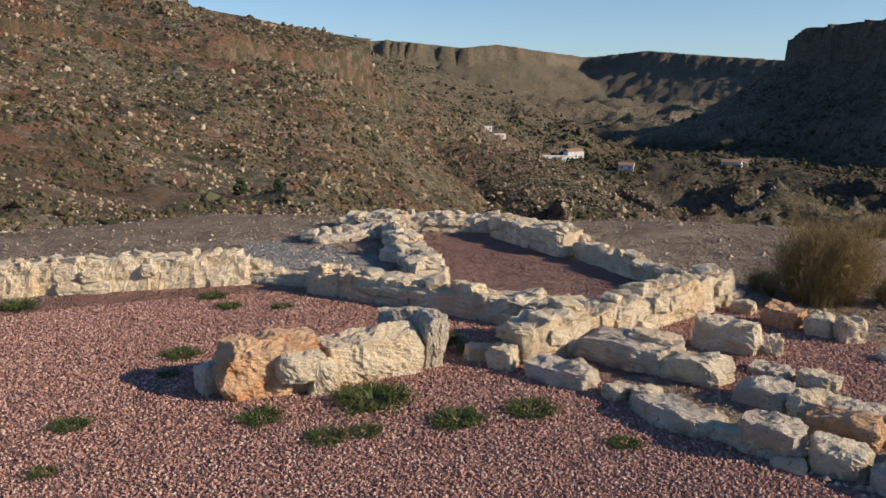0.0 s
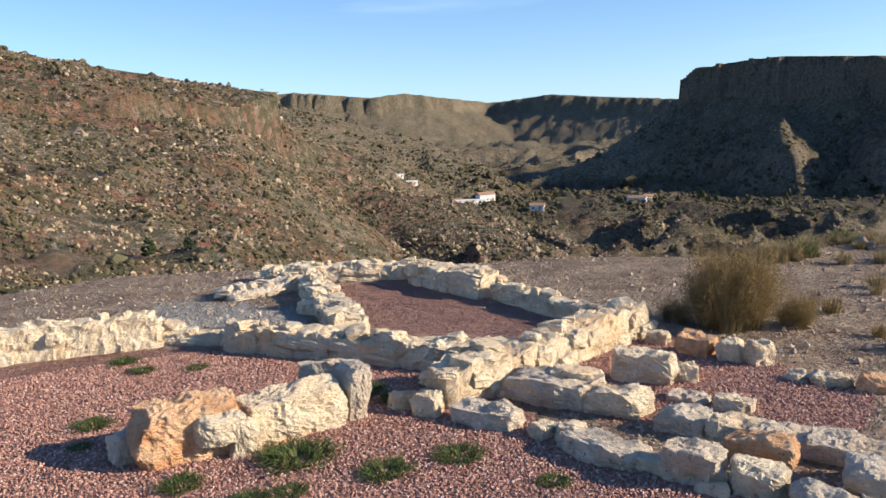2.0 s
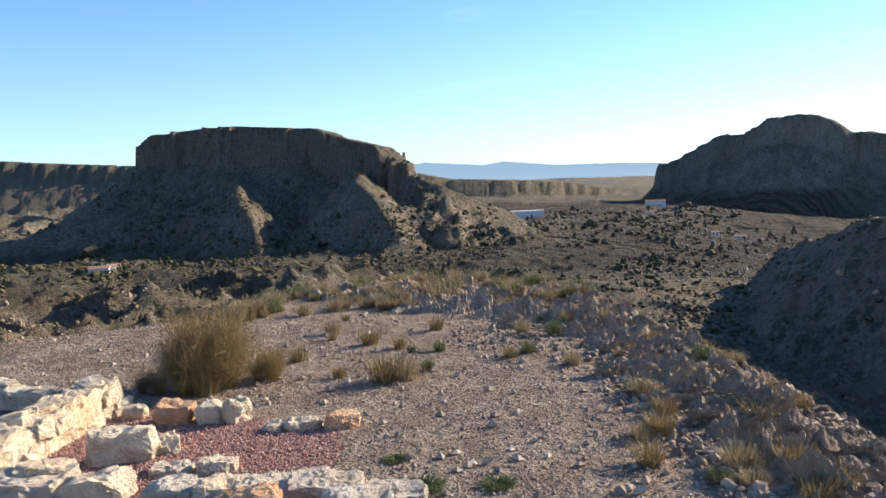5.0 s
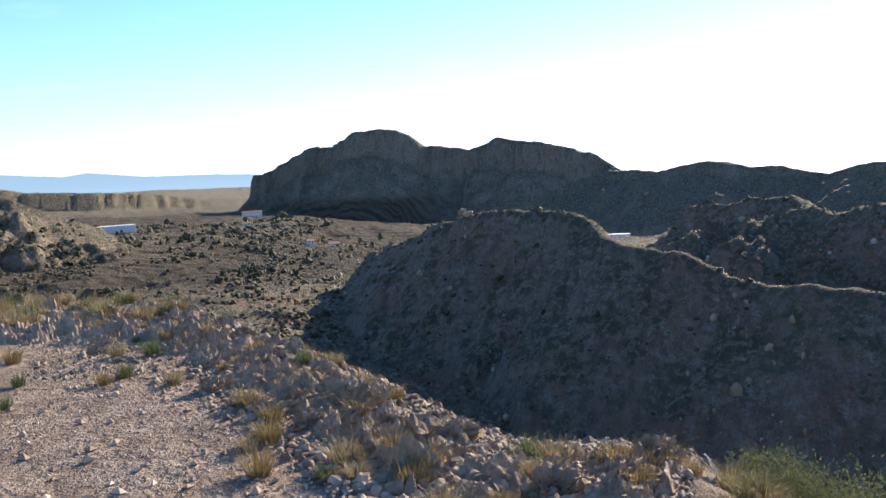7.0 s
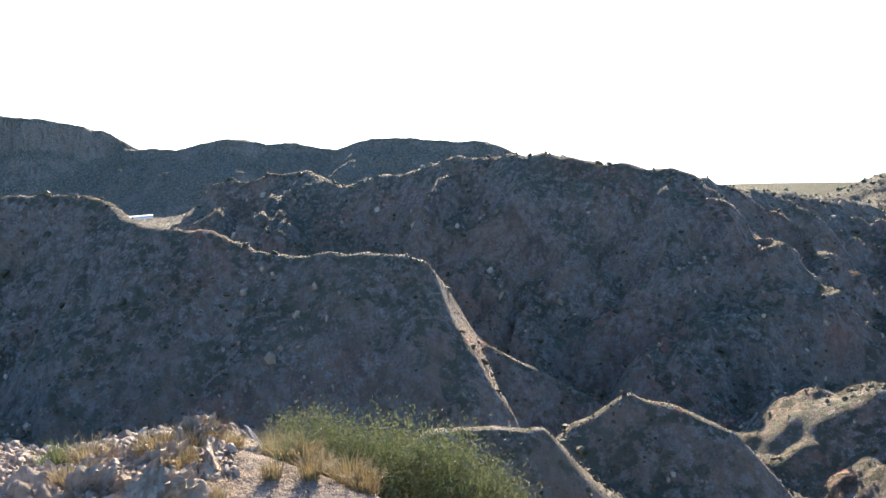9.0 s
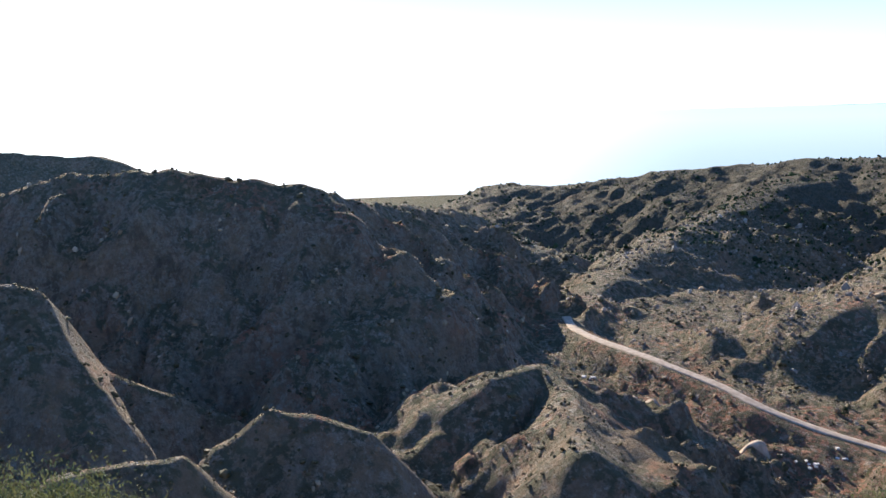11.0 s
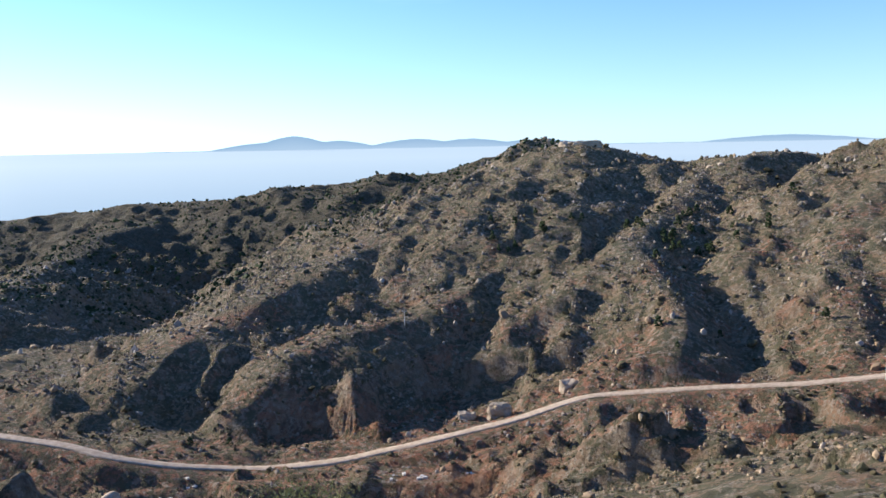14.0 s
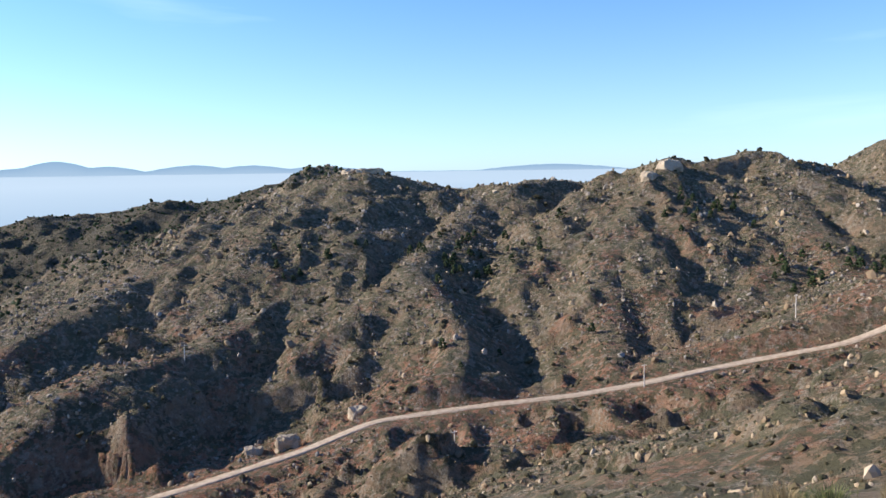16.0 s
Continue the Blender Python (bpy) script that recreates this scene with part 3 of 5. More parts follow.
def ribbon(name, label, line, wide, lift, on_ground=False):
    """A worn track as a thin raised strip that follows its line."""
    line = np.array(line, float)
    at = np.concatenate([[0], np.cumsum(np.hypot(*np.diff(line[:, :2], axis=0).T))])
    s = np.linspace(0, at[-1], 260)
    fine = np.stack([np.interp(s, at, line[:, k]) for k in range(3)], -1)
    for _ in range(14):
        fine[1:-1] = (fine[:-2] + 2 * fine[1:-1] + fine[2:]) / 4
    way = np.gradient(fine[:, :2], axis=0)
    way /= np.linalg.norm(way, axis=1)[:, None]
    out = np.stack([-way[:, 1], way[:, 0]], -1)
    rows = []
    for k, (side, drop) in enumerate(((-1.25, -1.6), (-1, 0.0), (-0.45, -0.05), (0, 0.06), (0.45, -0.05), (1, 0.0), (1.25, -1.6))):
        edge = side * wide / 2 * (1 + 0.14 * wave(s / 9, s * 0 + k, 71))
        p = fine[:, :2] + out * edge[:, None]
        z = (land(p[:, 0], p[:, 1])[0] if on_ground else fine[:, 2]) + lift + drop
        rows.append(np.concatenate([p, z[:, None]], 1))
    v = np.stack(rows, 1).reshape(-1, 3)
    n = len(rows)
    i, j = np.meshgrid(np.arange(n - 1), np.arange(len(s) - 1))
    a = (j * n + i).ravel()
    return tagged(new(name, mesh_from(name, v, np.stack([a, a + 1, a + n + 1, a + n], -1), [DIRT_ROAD], True)), label, "road", kind="structure")


ribbon("road", "pale dirt road winding along the foot of the hills", ROAD, 4.0, 0.1)
ribbon("road_track", "narrow pale track over a red spur", TRACK, 2.4, 0.35, True)


def inside(x, y, poly):
    hit = np.zeros(x.shape, bool)
    for (ax, ay), (bx, by) in zip(poly, poly[1:] + poly[:1]):
        cross = ((ay > y) != (by > y)) & (x < (bx - ax) * (y - ay) / (by - ay + 1e-12) + ax)
        hit ^= cross
    return hit


BED = [(-9, 6.5), (-5.0, 9.0), (-2.4, 9.85), (0.2, 8.4), (1.2, 7.2), (1.5, 5.8), (2.3, 4.75), (2.8, 4.0), (3.2, 2.2), (2.5, -4), (-9, -4)]
ROOM = [(-0.5, 13.4), (0.95, 13.0), (1.8, 11.3), (2.8, 9.2), (1.9, 8.2), (0.1, 9.8)]
SIDE = [(1.1, 7.0), (3.3, 9.0), (3.9, 7.9), (4.35, 6.4), (3.7, 5.6), (2.9, 6.2), (2.2, 6.2)]
CHIPS = [(-2.4, 12.6), (-1.0, 11.6), (-0.7, 10.2), (-1.6, 9.7), (-2.9, 10.3), (-3.4, 12.0)]
WX, WY = GX + 0.10 * wave(GX * 3, GY * 3, 40), GY + 0.10 * wave(GX * 3, GY * 3, 41)
RG = np.hypot(GX, GY)
on_bed = inside(WX, WY, BED) | inside(WX, WY, ROOM) | inside(WX, WY, SIDE)
BEARING = np.degrees(np.arctan2(GX, GY)) % 360
BROW_AT = table(BEARING, BROW)[..., 0]
stain(ground.data, "gravel", on_bed * 1.0)
stain(ground.data, "chips", inside(WX, WY, CHIPS) * 1.0)
stain(ground.data, "site", (1 - smooth(RG, BROW_AT - 1, BROW_AT + 6)) * (1 - 0.6 * smooth(BEARING, 56, 76) * (BEARING < 240)) + 0.5 * smooth(BEARING, 191, 200) * (1 - smooth(BEARING, 216, 224)) * (1 - smooth(RG, 30, 60)) * smooth(RG, 9, 14))
stain(ground.data, "far", smooth(RG, 60, 250))
stain(ground.data, "scrub", smooth(RG, BROW_AT + 1, BROW_AT + 8))
stain(ground.data, "redbank", (1 - smooth(ROAD_D, 15, 70)) * (0.35 + 0.65 * (RG < 300)) + 0.42 * ((BEARING > 300) | (BEARING < 6)))
westward = smooth(BEARING, 120, 136) * (1 - smooth(BEARING, 188, 200))
# woods on ridges, scrub on mesa; gully and far-cliff terms paint in shade
stain(ground.data, "woods", 0.6 * westward * smooth(RG, 600, 700) * (1 - smooth(RG, 1500, 1700))
      + 0.25 * smooth(BEARING, 19, 23) * (1 - smooth(BEARING, 42, 46)) * smooth(RG, 590, 660) * (1 - smooth(RG, 900, 1000)) + 0.2 * smooth(RG, 1200, 1500) * (1 - smooth(BEARING, 60, 66)) * (RG < 2600) + 0.25 * smooth(BEARING, 5, 9) * (1 - smooth(BEARING, 30, 40)) * smooth(RG, 200, 300) * (1 - smooth(RG, 560, 640)))
stain(ground.data, "soilface", (1 - smooth(RG, 380, 450)) * smooth(BEARING, 290, 300) + (1 - smooth(RG, 380, 450)) * (BEARING < 3))
stain(ground.data, "redsoil", smooth(RG, 30, 60) * (1 - smooth(RG, 380, 500)))
stain(ground.data, "field", smooth(RG, 380, 520) * (1 - smooth(RG, 1300, 1700)) * (1 - smooth(GZ, -56, -44)) * smooth(BEARING, 6, 14) * (1 - smooth(BEARING, 66, 74)))

# far plain and the mountains beyond it, as backdrop sheets with haze painted in
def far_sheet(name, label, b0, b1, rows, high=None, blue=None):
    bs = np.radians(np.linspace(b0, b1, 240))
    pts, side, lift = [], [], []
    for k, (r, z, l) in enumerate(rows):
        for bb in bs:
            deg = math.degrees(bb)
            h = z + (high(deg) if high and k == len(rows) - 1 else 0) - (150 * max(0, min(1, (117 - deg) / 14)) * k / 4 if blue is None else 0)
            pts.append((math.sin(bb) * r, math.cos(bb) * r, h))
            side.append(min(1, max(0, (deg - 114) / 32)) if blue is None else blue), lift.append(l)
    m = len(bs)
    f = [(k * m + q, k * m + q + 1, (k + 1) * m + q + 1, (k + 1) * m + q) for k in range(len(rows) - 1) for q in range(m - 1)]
    ob = new(name, mesh_from(name, np.array(pts), np.array(f), [HAZE_GLOW], True))
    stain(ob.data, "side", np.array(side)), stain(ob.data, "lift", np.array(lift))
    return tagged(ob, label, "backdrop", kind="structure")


far_sheet("backdrop_plain", "far plain with painted blue-white haze glow, reaching a flat horizon", 103, 232,
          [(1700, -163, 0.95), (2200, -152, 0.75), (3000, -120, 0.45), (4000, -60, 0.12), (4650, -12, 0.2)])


def far_mountains(deg):
    z = 0
    for mid, wide, tall in ((161.5, 3.0, 72), (160.2, 4.2, 42), (164.5, 2.8, 44), (169.8, 3.6, 46), (173.5, 3.6, 42), (178, 4, 30), (194, 5, 30)):
        z = max(z, tall * max(0, 1 - abs((deg - mid) / wide) ** 1.5) ** 0.85)
    return z - 14 + 2.0 * noise.noise((deg * 1.7, 3, 0)) + 1.0 * noise.noise((deg * 5, 9, 0))


far_sheet("backdrop_mountains", "mountains far across the plain, pale blue from painted haze", 152, 232, [(4600, -45, 0.0), (4610, -20, 0.5), (4620, 2, 1.0)], far_mountains)


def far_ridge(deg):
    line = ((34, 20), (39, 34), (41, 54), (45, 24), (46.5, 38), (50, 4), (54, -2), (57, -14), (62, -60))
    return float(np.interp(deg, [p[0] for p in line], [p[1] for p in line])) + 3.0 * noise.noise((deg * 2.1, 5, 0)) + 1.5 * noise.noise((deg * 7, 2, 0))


# far ridge coloured by the same painted haze glow
far_sheet("backdrop_ridge", "table ridges far down the valley, blue from painted haze", 32, 64, [(4500, -80, 0.75), (4520, -30, 0.9), (4540, 0, 1.0)], far_ridge, 1.0)


# ---- stones ----
def part(name, me, parent, label="", m=None):
    ob = new(name, me)
    ob.parent = parent
    if m is not None:
        ob.matrix_basis = m
    return tagged(ob, label) if label else ob


def rock_mesh(name, seed, cuts, material, square=0.5, rough=0.22, fine=0.05, size=(1, 1, 1)):
    """A broken, weathered block in a unit box standing on z = 0."""
    bm = bmesh.new()
    bmesh.ops.create_cube(bm, size=1)
    bmesh.ops.subdivide_edges(bm, edges=bm.edges[:], cuts=cuts, use_grid_fill=True)
    off = Vector((seed * 7.3, seed * 3.1, seed * 5.7))
    mean = (size[0] * size[1] * size[2]) ** (1 / 3)
    true = Vector([k / mean for k in size])
    chip = random.Random(seed * 17 + 3)
    planes = []
    for _ in range(10 if fine > 0.12 else 22 if cuts > 6 else 12):
        n = Vector((chip.gauss(0, 1), chip.gauss(0, 1), chip.gauss(0, 1))).normalized()
        planes.append((n, chip.uniform(0.40, 0.56) * (abs(n.x * true.x) + abs(n.y * true.y) + abs(n.z * true.z)) * 0.88))
    for v in bm.verts:
        p = v.co.copy()
        w = p.lerp(p.normalized() * 0.56, (1 - square) * 0.7) * true
        out = p.normalized()
        w += out * (rough * 0.55 * noise.noise(w * 1.3 + off) + rough * 0.3 * noise.noise(w * 3.0 + off))
        for n, far in planes:  # broken off along flat faces
            over = w.dot(n) - far
            if over > 0:
                w -= n * over
        w += out * (fine * 0.9 * noise.noise(w * 5 + off) - fine * 0.9 * abs(noise.noise(w * 9 + off)) + fine * 0.55 * noise.noise(w * 19 + off) + fine * 0.35 * noise.noise(w * 41 + off))
        v.co = Vector((w.x / true.x, w.y / true.y, w.z / true.z))
    for v in bm.verts:
        v.co.z += 0.46
    me = bpy.data.meshes.new(name)
    bm.to_mesh(me)
    bm.free()
    me.materials.append(material)
    return me


SMALL = {m.name: [rock_mesh("stone", s, 5, m, 0.38 + 0.1 * (s % 3), 0.28, 0.08) for s in range(1, 8)] for m in (LIMESTONE, GREY_STONE, OUTCROP_STONE)}


def lone_stone(name, label, material, base, size, turn=0, tilt=0, lean=0, seed=1, square=0.6, rough=0.2, cuts=13, group=""):
    me = rock_mesh(name, seed, cuts, material, square, rough, 0.055, size)
    ob = new(name, me)
    ob.matrix_world = pose(base[0], base[1], base[2] if len(base) > 2 else -0.03, tilt, lean, turn) @ Matrix.Diagonal((*size, 1))
    return tagged(ob, label, "stone", group)


def ruin_wall(label, a, b, thick, tall, seed=0, courses=2, material=LIMESTONE, tall_end=None, face=1.0, keep=0.72):
    """A low ruined wall: an uneven mortared core with stones set into its faces and loose on its top."""
    rng = random.Random(seed)
    tall_end = tall if tall_end is None else tall_end
    a, b = Vector((*a, 0)), Vector((*b, 0))
    run = b - a
    length, turn = run.length, math.degrees(math.atan2(run.y, run.x))
    wall = tagged(new("ruin_wall"), label, "wall", "low walls of the ruin")
    wall.matrix_world = pose(a.x, a.y, 0, 0, 0, turn)
    bm = bmesh.new()
    steps, up, across = max(6, int(length / 0.03)), 11, 11
    def lumpy(x, y, z):
        p = Vector((x + seed * 3.1, y, z))
        return 0.045 * noise.noise(p * 2.5) + 0.05 * (0.3 - abs(noise.noise(p * 5))) + 0.03 * noise.noise(p * 11) + 0.02 * noise.noise(p * 25)
    loops = []
    for s in range(steps + 1):
        x = length * s / steps
        cap = 1 - 0.16 * max(0, 1 - min(s, steps - s) / 2.0)
        h = (tall + (tall_end - tall) * s / steps) * (1 + 0.22 * noise.noise((x * 1.4, seed, 0)) + 0.13 * noise.noise((x * 5, seed, 3)))
        ring = [(-thick / 2, h * k / up) for k in range(up)] + [(-thick / 2 + thick * k / across, h) for k in range(across)] + [(thick / 2, h * (1 - k / up)) for k in range(up + 1)]
        row = []
        for y, z in ring:
            n1, n2 = lumpy(x, y, z), lumpy(x + 40, y, z + 9)
            batter = 1 - 0.10 * (z / max(h, 0.01))
            row.append(bm.verts.new((x + n2 * 0.7, y * cap * batter + n1 * (1 if y > 0 else -1) * 0.9, z + (n2 * 0.9 if z > 0.02 else -0.06))))
        loops.append(row)
    for r0, r1 in zip(loops, loops[1:]):
        for k in range(len(r0) - 1):
            bm.faces.new((r0[k], r0[k + 1], r1[k + 1], r1[k]))
    bm.faces.new(loops[0][::-1]), bm.faces.new(loops[-1])
    bmesh.ops.recalc_face_normals(bm, faces=bm.faces[:])
    me = bpy.data.meshes.new("core")
    bm.to_mesh(me), bm.free()
    me.materials.append(material)
    part("core", me, wall, "uneven mortared rubble core")
    for side in (-1, 1):
        for c in range(courses):
            x = rng.uniform(-0.05, 0.05)
            while x < length - 0.08:
                w = rng.uniform(0.16, 0.42)
                here = tall + (tall_end - tall) * x / length
                h = here / courses * rng.uniform(0.75, 1.15)
                if rng.random() < keep:
                    m = pose(x + w / 2, side * (thick / 2 - 0.055 * face), here / courses * c - 0.02, rng.uniform(-6, 6), rng.uniform(-8, 8), rng.uniform(-6, 6)) @ Matrix.Diagonal((w, rng.uniform(0.13, 0.19), h, 1))
                    part("stone", rng.choice(SMALL[material.name]), wall, m=m)
                x += w * rng.uniform(0.92, 1.1)
    x = 0.0
    while x < length:
        w = rng.uniform(0.12, 0.30)
        here = tall + (tall_end - tall) * x / length
        if rng.random() < 0.75:
            m = pose(x, rng.uniform(-0.3, 0.3) * thick, here * 0.86, rng.uniform(-15, 15), rng.uniform(-15, 15), rng.uniform(0, 180)) @ Matrix.Diagonal((w, w * rng.uniform(0.6, 1), rng.uniform(0.06, 0.13), 1))
            part("stone", rng.choice(SMALL[material.name]), wall, m=m)
        x += w
    return wall


CREAM = "low ruined wall of cream limestone rubble on red gravel"
ruin_wall(CREAM + ", sunlit", (-8.2, 8.6), (-2.4, 10.0), 0.42, 0.36, 1, 2, face=0.7, keep=0.4)
ruin_wall(CREAM + ", long and pale", (-1.5, 9.58), (1.55, 7.75), 0.42, 0.26, 2, 2)
ruin_wall(CREAM + ", high and straight", (0.62, 6.92), (3.1, 8.95), 0.36, 0.33, 3, 2, tall_end=0.36, face=0.6, keep=0.5)
ruin_wall(CREAM + " round a small room", (2.9, 9.2), (1.95, 11.4), 0.28, 0.2, 4, 2)
ruin_wall(CREAM + ", a thick remnant in the corner", (1.85, 11.5), (0.95, 13.1), 0.5, 0.32, 5, 2)
ruin_wall(CREAM + " closing the back of a room", (0.95, 13.5), (-1.6, 13.9), 0.45, 0.24, 6, 2)
ruin_wall(CREAM + ", half fallen beside a room", (-0.85, 13.3), (-0.15, 9.75), 0.45, 0.2, 7, 2)
ruin_wall(CREAM + ", low and broken", (-2.45, 10.05), (-1.2, 9.75), 0.35, 0.14, 8, 1)
ruin_wall(CREAM + ", broad flat footing", (-2.1, 12.6), (-0.9, 13.3), 0.7, 0.11, 9, 1, GREY_STONE)


ruin_wall(CREAM + ", short inner face", (-0.75, 11.4), (-0.2, 10.9), 0.4, 0.15, 10, 1)

# the block of three stones on the gravel
lone_stone("boulder", "orange porous limestone block on red gravel", ORANGE_STONE, (-1.42, 6.32, -0.04), (0.80, 0.50, 0.50), 24, 0, 0, 3, 0.72, 0.16, 26)
lone_stone("boulder", "pale limestone cobble wedged beside an orange block", LIMESTONE, (-0.97, 6.24, -0.03), (0.26, 0.26, 0.32), 20, 0, 10, 4, 0.5, 0.18, 16)
lone_stone("boulder", "pale limestone cobble wedged beside an orange block", LIMESTONE, (-1.13, 6.20, 0.12), (0.36, 0.30, 0.24), 25, 0, 0, 8, 0.45, 0.18, 16)
lone_stone("boulder", "long cream limestone block lying on red gravel", LIMESTONE, (-0.62, 6.64, -0.04), (0.90, 0.46, 0.44), 28, 0, 0, 5, 0.66, 0.16, 26)
lone_stone("boulder", "round pale limestone cobble at the foot of an orange block", GREY_STONE, (-1.86, 6.26, -0.03), (0.24, 0.24, 0.28), 40, 0, 0, 9, 0.4, 0.14, 14)
lone_stone("boulder", "upright grey limestone slab leaning on a long block", GREY_STONE, (-0.16, 6.94, -0.04), (0.22, 0.44, 0.52), 26, 0, 8, 6, 0.7, 0.16, 20)
lone_stone("boulder", "grey limestone slab laid behind a long block", GREY_STONE, (-0.36, 7.14, 0.02), (0.44, 0.3, 0.42), 160, 12, 6, 7, 0.6, 0.16, 18)

# two rows of fallen stones that run down from the straight wall
FALLEN = (
    (0.32, 7.02, 0.30, 0.24, 0.20, 10, 0), (0.52, 6.82, 0.26, 0.30, 0.26, 60, 0), (0.98, 6.46, 0.66, 0.34, 0.22, -42, 1), (1.36, 6.08, 0.24, 0.2, 0.16, 30, 0),
    (1.66, 5.62, 0.74, 0.40, 0.2, -55, 1), (1.56, 5.95, 0.3, 0.25, 0.18, 0, 0), (1.98, 5.28, 0.4, 0.22, 0.16, -50, 0), (2.16, 5.12, 0.42, 0.36, 0.3, -40, 1),
    (2.2, 4.86, 0.24, 0.12, 0.12, -40, 0), (2.5, 4.85, 0.4, 0.34, 0.24, -20, 0), (2.74, 4.5, 0.46, 0.3, 0.2, -60, 1), (2.95, 4.15, 0.44, 0.34, 0.22, -50, 0),
    (1.62, 6.92, 1.06, 0.5, 0.30, -42, 1), (2.08, 6.5, 0.62, 0.44, 0.26, -45, 0), (1.88, 6.95, 0.5, 0.34, 0.34, -30, 0), (2.46, 5.98, 0.5, 0.36, 0.22, -45, 1),
    (2.72, 5.68, 0.46, 0.36, 0.22, -40, 0), (2.76, 5.32, 0.52, 0.36, 0.26, -42, 2), (3.05, 5.5, 0.6, 0.5, 0.2, -35, 1), (3.35, 5.2, 0.62, 0.46, 0.2, -40, 1),
    (3.3, 4.7, 0.6, 0.46, 0.22, -40, 1), (3.62, 4.7, 0.5, 0.42, 0.16, -30, 1), (2.58, 7.28, 0.62, 0.34, 0.36, -28, 0), (2.98, 7.2, 0.24, 0.30, 0.22, -20, 0), (2.74, 6.62, 0.42, 0.3, 0.12, -50, 1),
    (3.02, 6.34, 0.4, 0.26, 0.16, -40, 0), (3.42, 8.0, 0.42, 0.3, 0.28, -50, 2), (3.66, 7.72, 0.3, 0.24, 0.26, -30, 0), (3.86, 7.5, 0.26, 0.22, 0.30, 10, 0),
    (3.2, 8.5, 0.26, 0.2, 0.2, -40, 0), (4.15, 6.78, 0.4, 0.26, 0.16, -30, 0), (4.42, 6.5, 0.36, 0.26, 0.2, -20, 2), (3.95, 6.95, 0.2, 0.2, 0.14, 10, 0),
)
KINDS = (("cream", LIMESTONE), ("weathered pale", GREY_STONE), ("orange-tinged", ORANGE_STONE))
for k, (x, y, sx, sy, sz, turn, kind) in enumerate(FALLEN):
    size = "long flat" if sx > 0.55 else "small" if sx < 0.31 else "broken"
    lone_stone("fallen_stone", f"{size} {KINDS[kind][0]} limestone block half sunk in gravel", KINDS[kind][1], (x, y, -0.05), (sx * 0.92, sy * 0.85, sz * 0.98), turn, random.uniform(-6, 6), random.uniform(-6, 6), 20 + k, random.uniform(0.55, 0.8), 0.32, 20, "fallen stones beside the walls")


# ---- loose scatter ----
def height_at(x, y):
    return land(np.asarray(x, float), np.asarray(y, float))[0]


OCTA_V = np.array([(1, 0, 0), (-1, 0, 0), (0, 1, 0), (0, -1, 0), (0, 0, 1), (0, 0, -1)], float)
OCTA_F = np.array([(0, 2, 4), (2, 1, 4), (1, 3, 4), (3, 0, 4), (2, 0, 5), (1, 2, 5), (3, 1, 5), (0, 3, 5)])


def ball_mesh(levels):
    bm = bmesh.new()
    bmesh.ops.create_icosphere(bm, subdivisions=levels, radius=1)
    v = np.array([p.co[:] for p in bm.verts])
    f = np.array([[p.index for p in q.verts] for q in bm.faces])
    bm.free()
    return v, f


def strew(name, label, category, material, places, sizes, shape, seed, squash=(0.5, 0.9), jag=0.25, sink=0.2, lumps=1, smooth_shade=False):
    """Many small lumps as one mesh: places (n, 3), sizes (n,)."""
    rng = np.random.default_rng(seed)
    sv, sf = shape
    n = len(places)
    v = sv[None] * (1 + rng.uniform(-jag, jag, (n, len(sv), 1)))
    v = v * np.stack([np.ones(n), rng.uniform(0.6, 1, n), rng.uniform(*squash, n)], -1)[:, None]
    t, k = rng.uniform(0, 6.28, n), rng.normal(0, 0.25, n)
    c, s = np.cos(t)[:, None], np.sin(t)[:, None]
    z = v[..., 2] + k[:, None] * v[..., 0]
    v = np.stack([v[..., 0] * c - v[..., 1] * s, v[..., 0] * s + v[..., 1] * c, z], -1) * sizes[:, None, None]
    v[..., 2] += (sizes * (0.5 - sink))[:, None]
    v = v + places[:, None]
    f = sf[None] + (np.arange(n) * len(sv))[:, None, None]
    ob = new(name, mesh_from(name, v.reshape(-1, 3), f.reshape(-1, 3), [material], smooth_shade))
    return tagged(ob, label, category, kind="stuff")


def ring_places(rng, n, b0, b1, r0, r1, keep=None, power=1.0):
    bb = np.radians(rng.uniform(b0, b1, n))
    rr = r0 * (r1 / r0) ** (rng.uniform(0, 1, n) ** power)
    x, y = np.sin(bb) * rr, np.cos(bb) * rr
    if keep is not None:
        k = keep(x, y, rr)
        x, y, rr = x[k], y[k], rr[k]
    return np.stack([x, y, height_at(x, y)], -1), rr


rng = np.random.default_rng(5)
xy = rng.uniform((-6.5, 2.2), (4.6, 10.2), (170000, 2))
ok = (inside(xy[:, 0], xy[:, 1], BED) | inside(xy[:, 0], xy[:, 1], SIDE)) & (np.hypot(xy[:, 0], xy[:, 1]) < 9.6) & (np.abs(np.degrees(np.arctan2(xy[:, 0], xy[:, 1])) - 3) < 36)
xy = xy[ok]
strew("gravel_pebbles", "red and pink crushed gravel spread over the site", "gravel", GRAVEL, np.stack([xy[:, 0], xy[:, 1], np.zeros(len(xy))], -1),
      rng.uniform(0.007, 0.0165, len(xy)), (OCTA_V, OCTA_F), 1, (0.5, 0.9), 0.3)

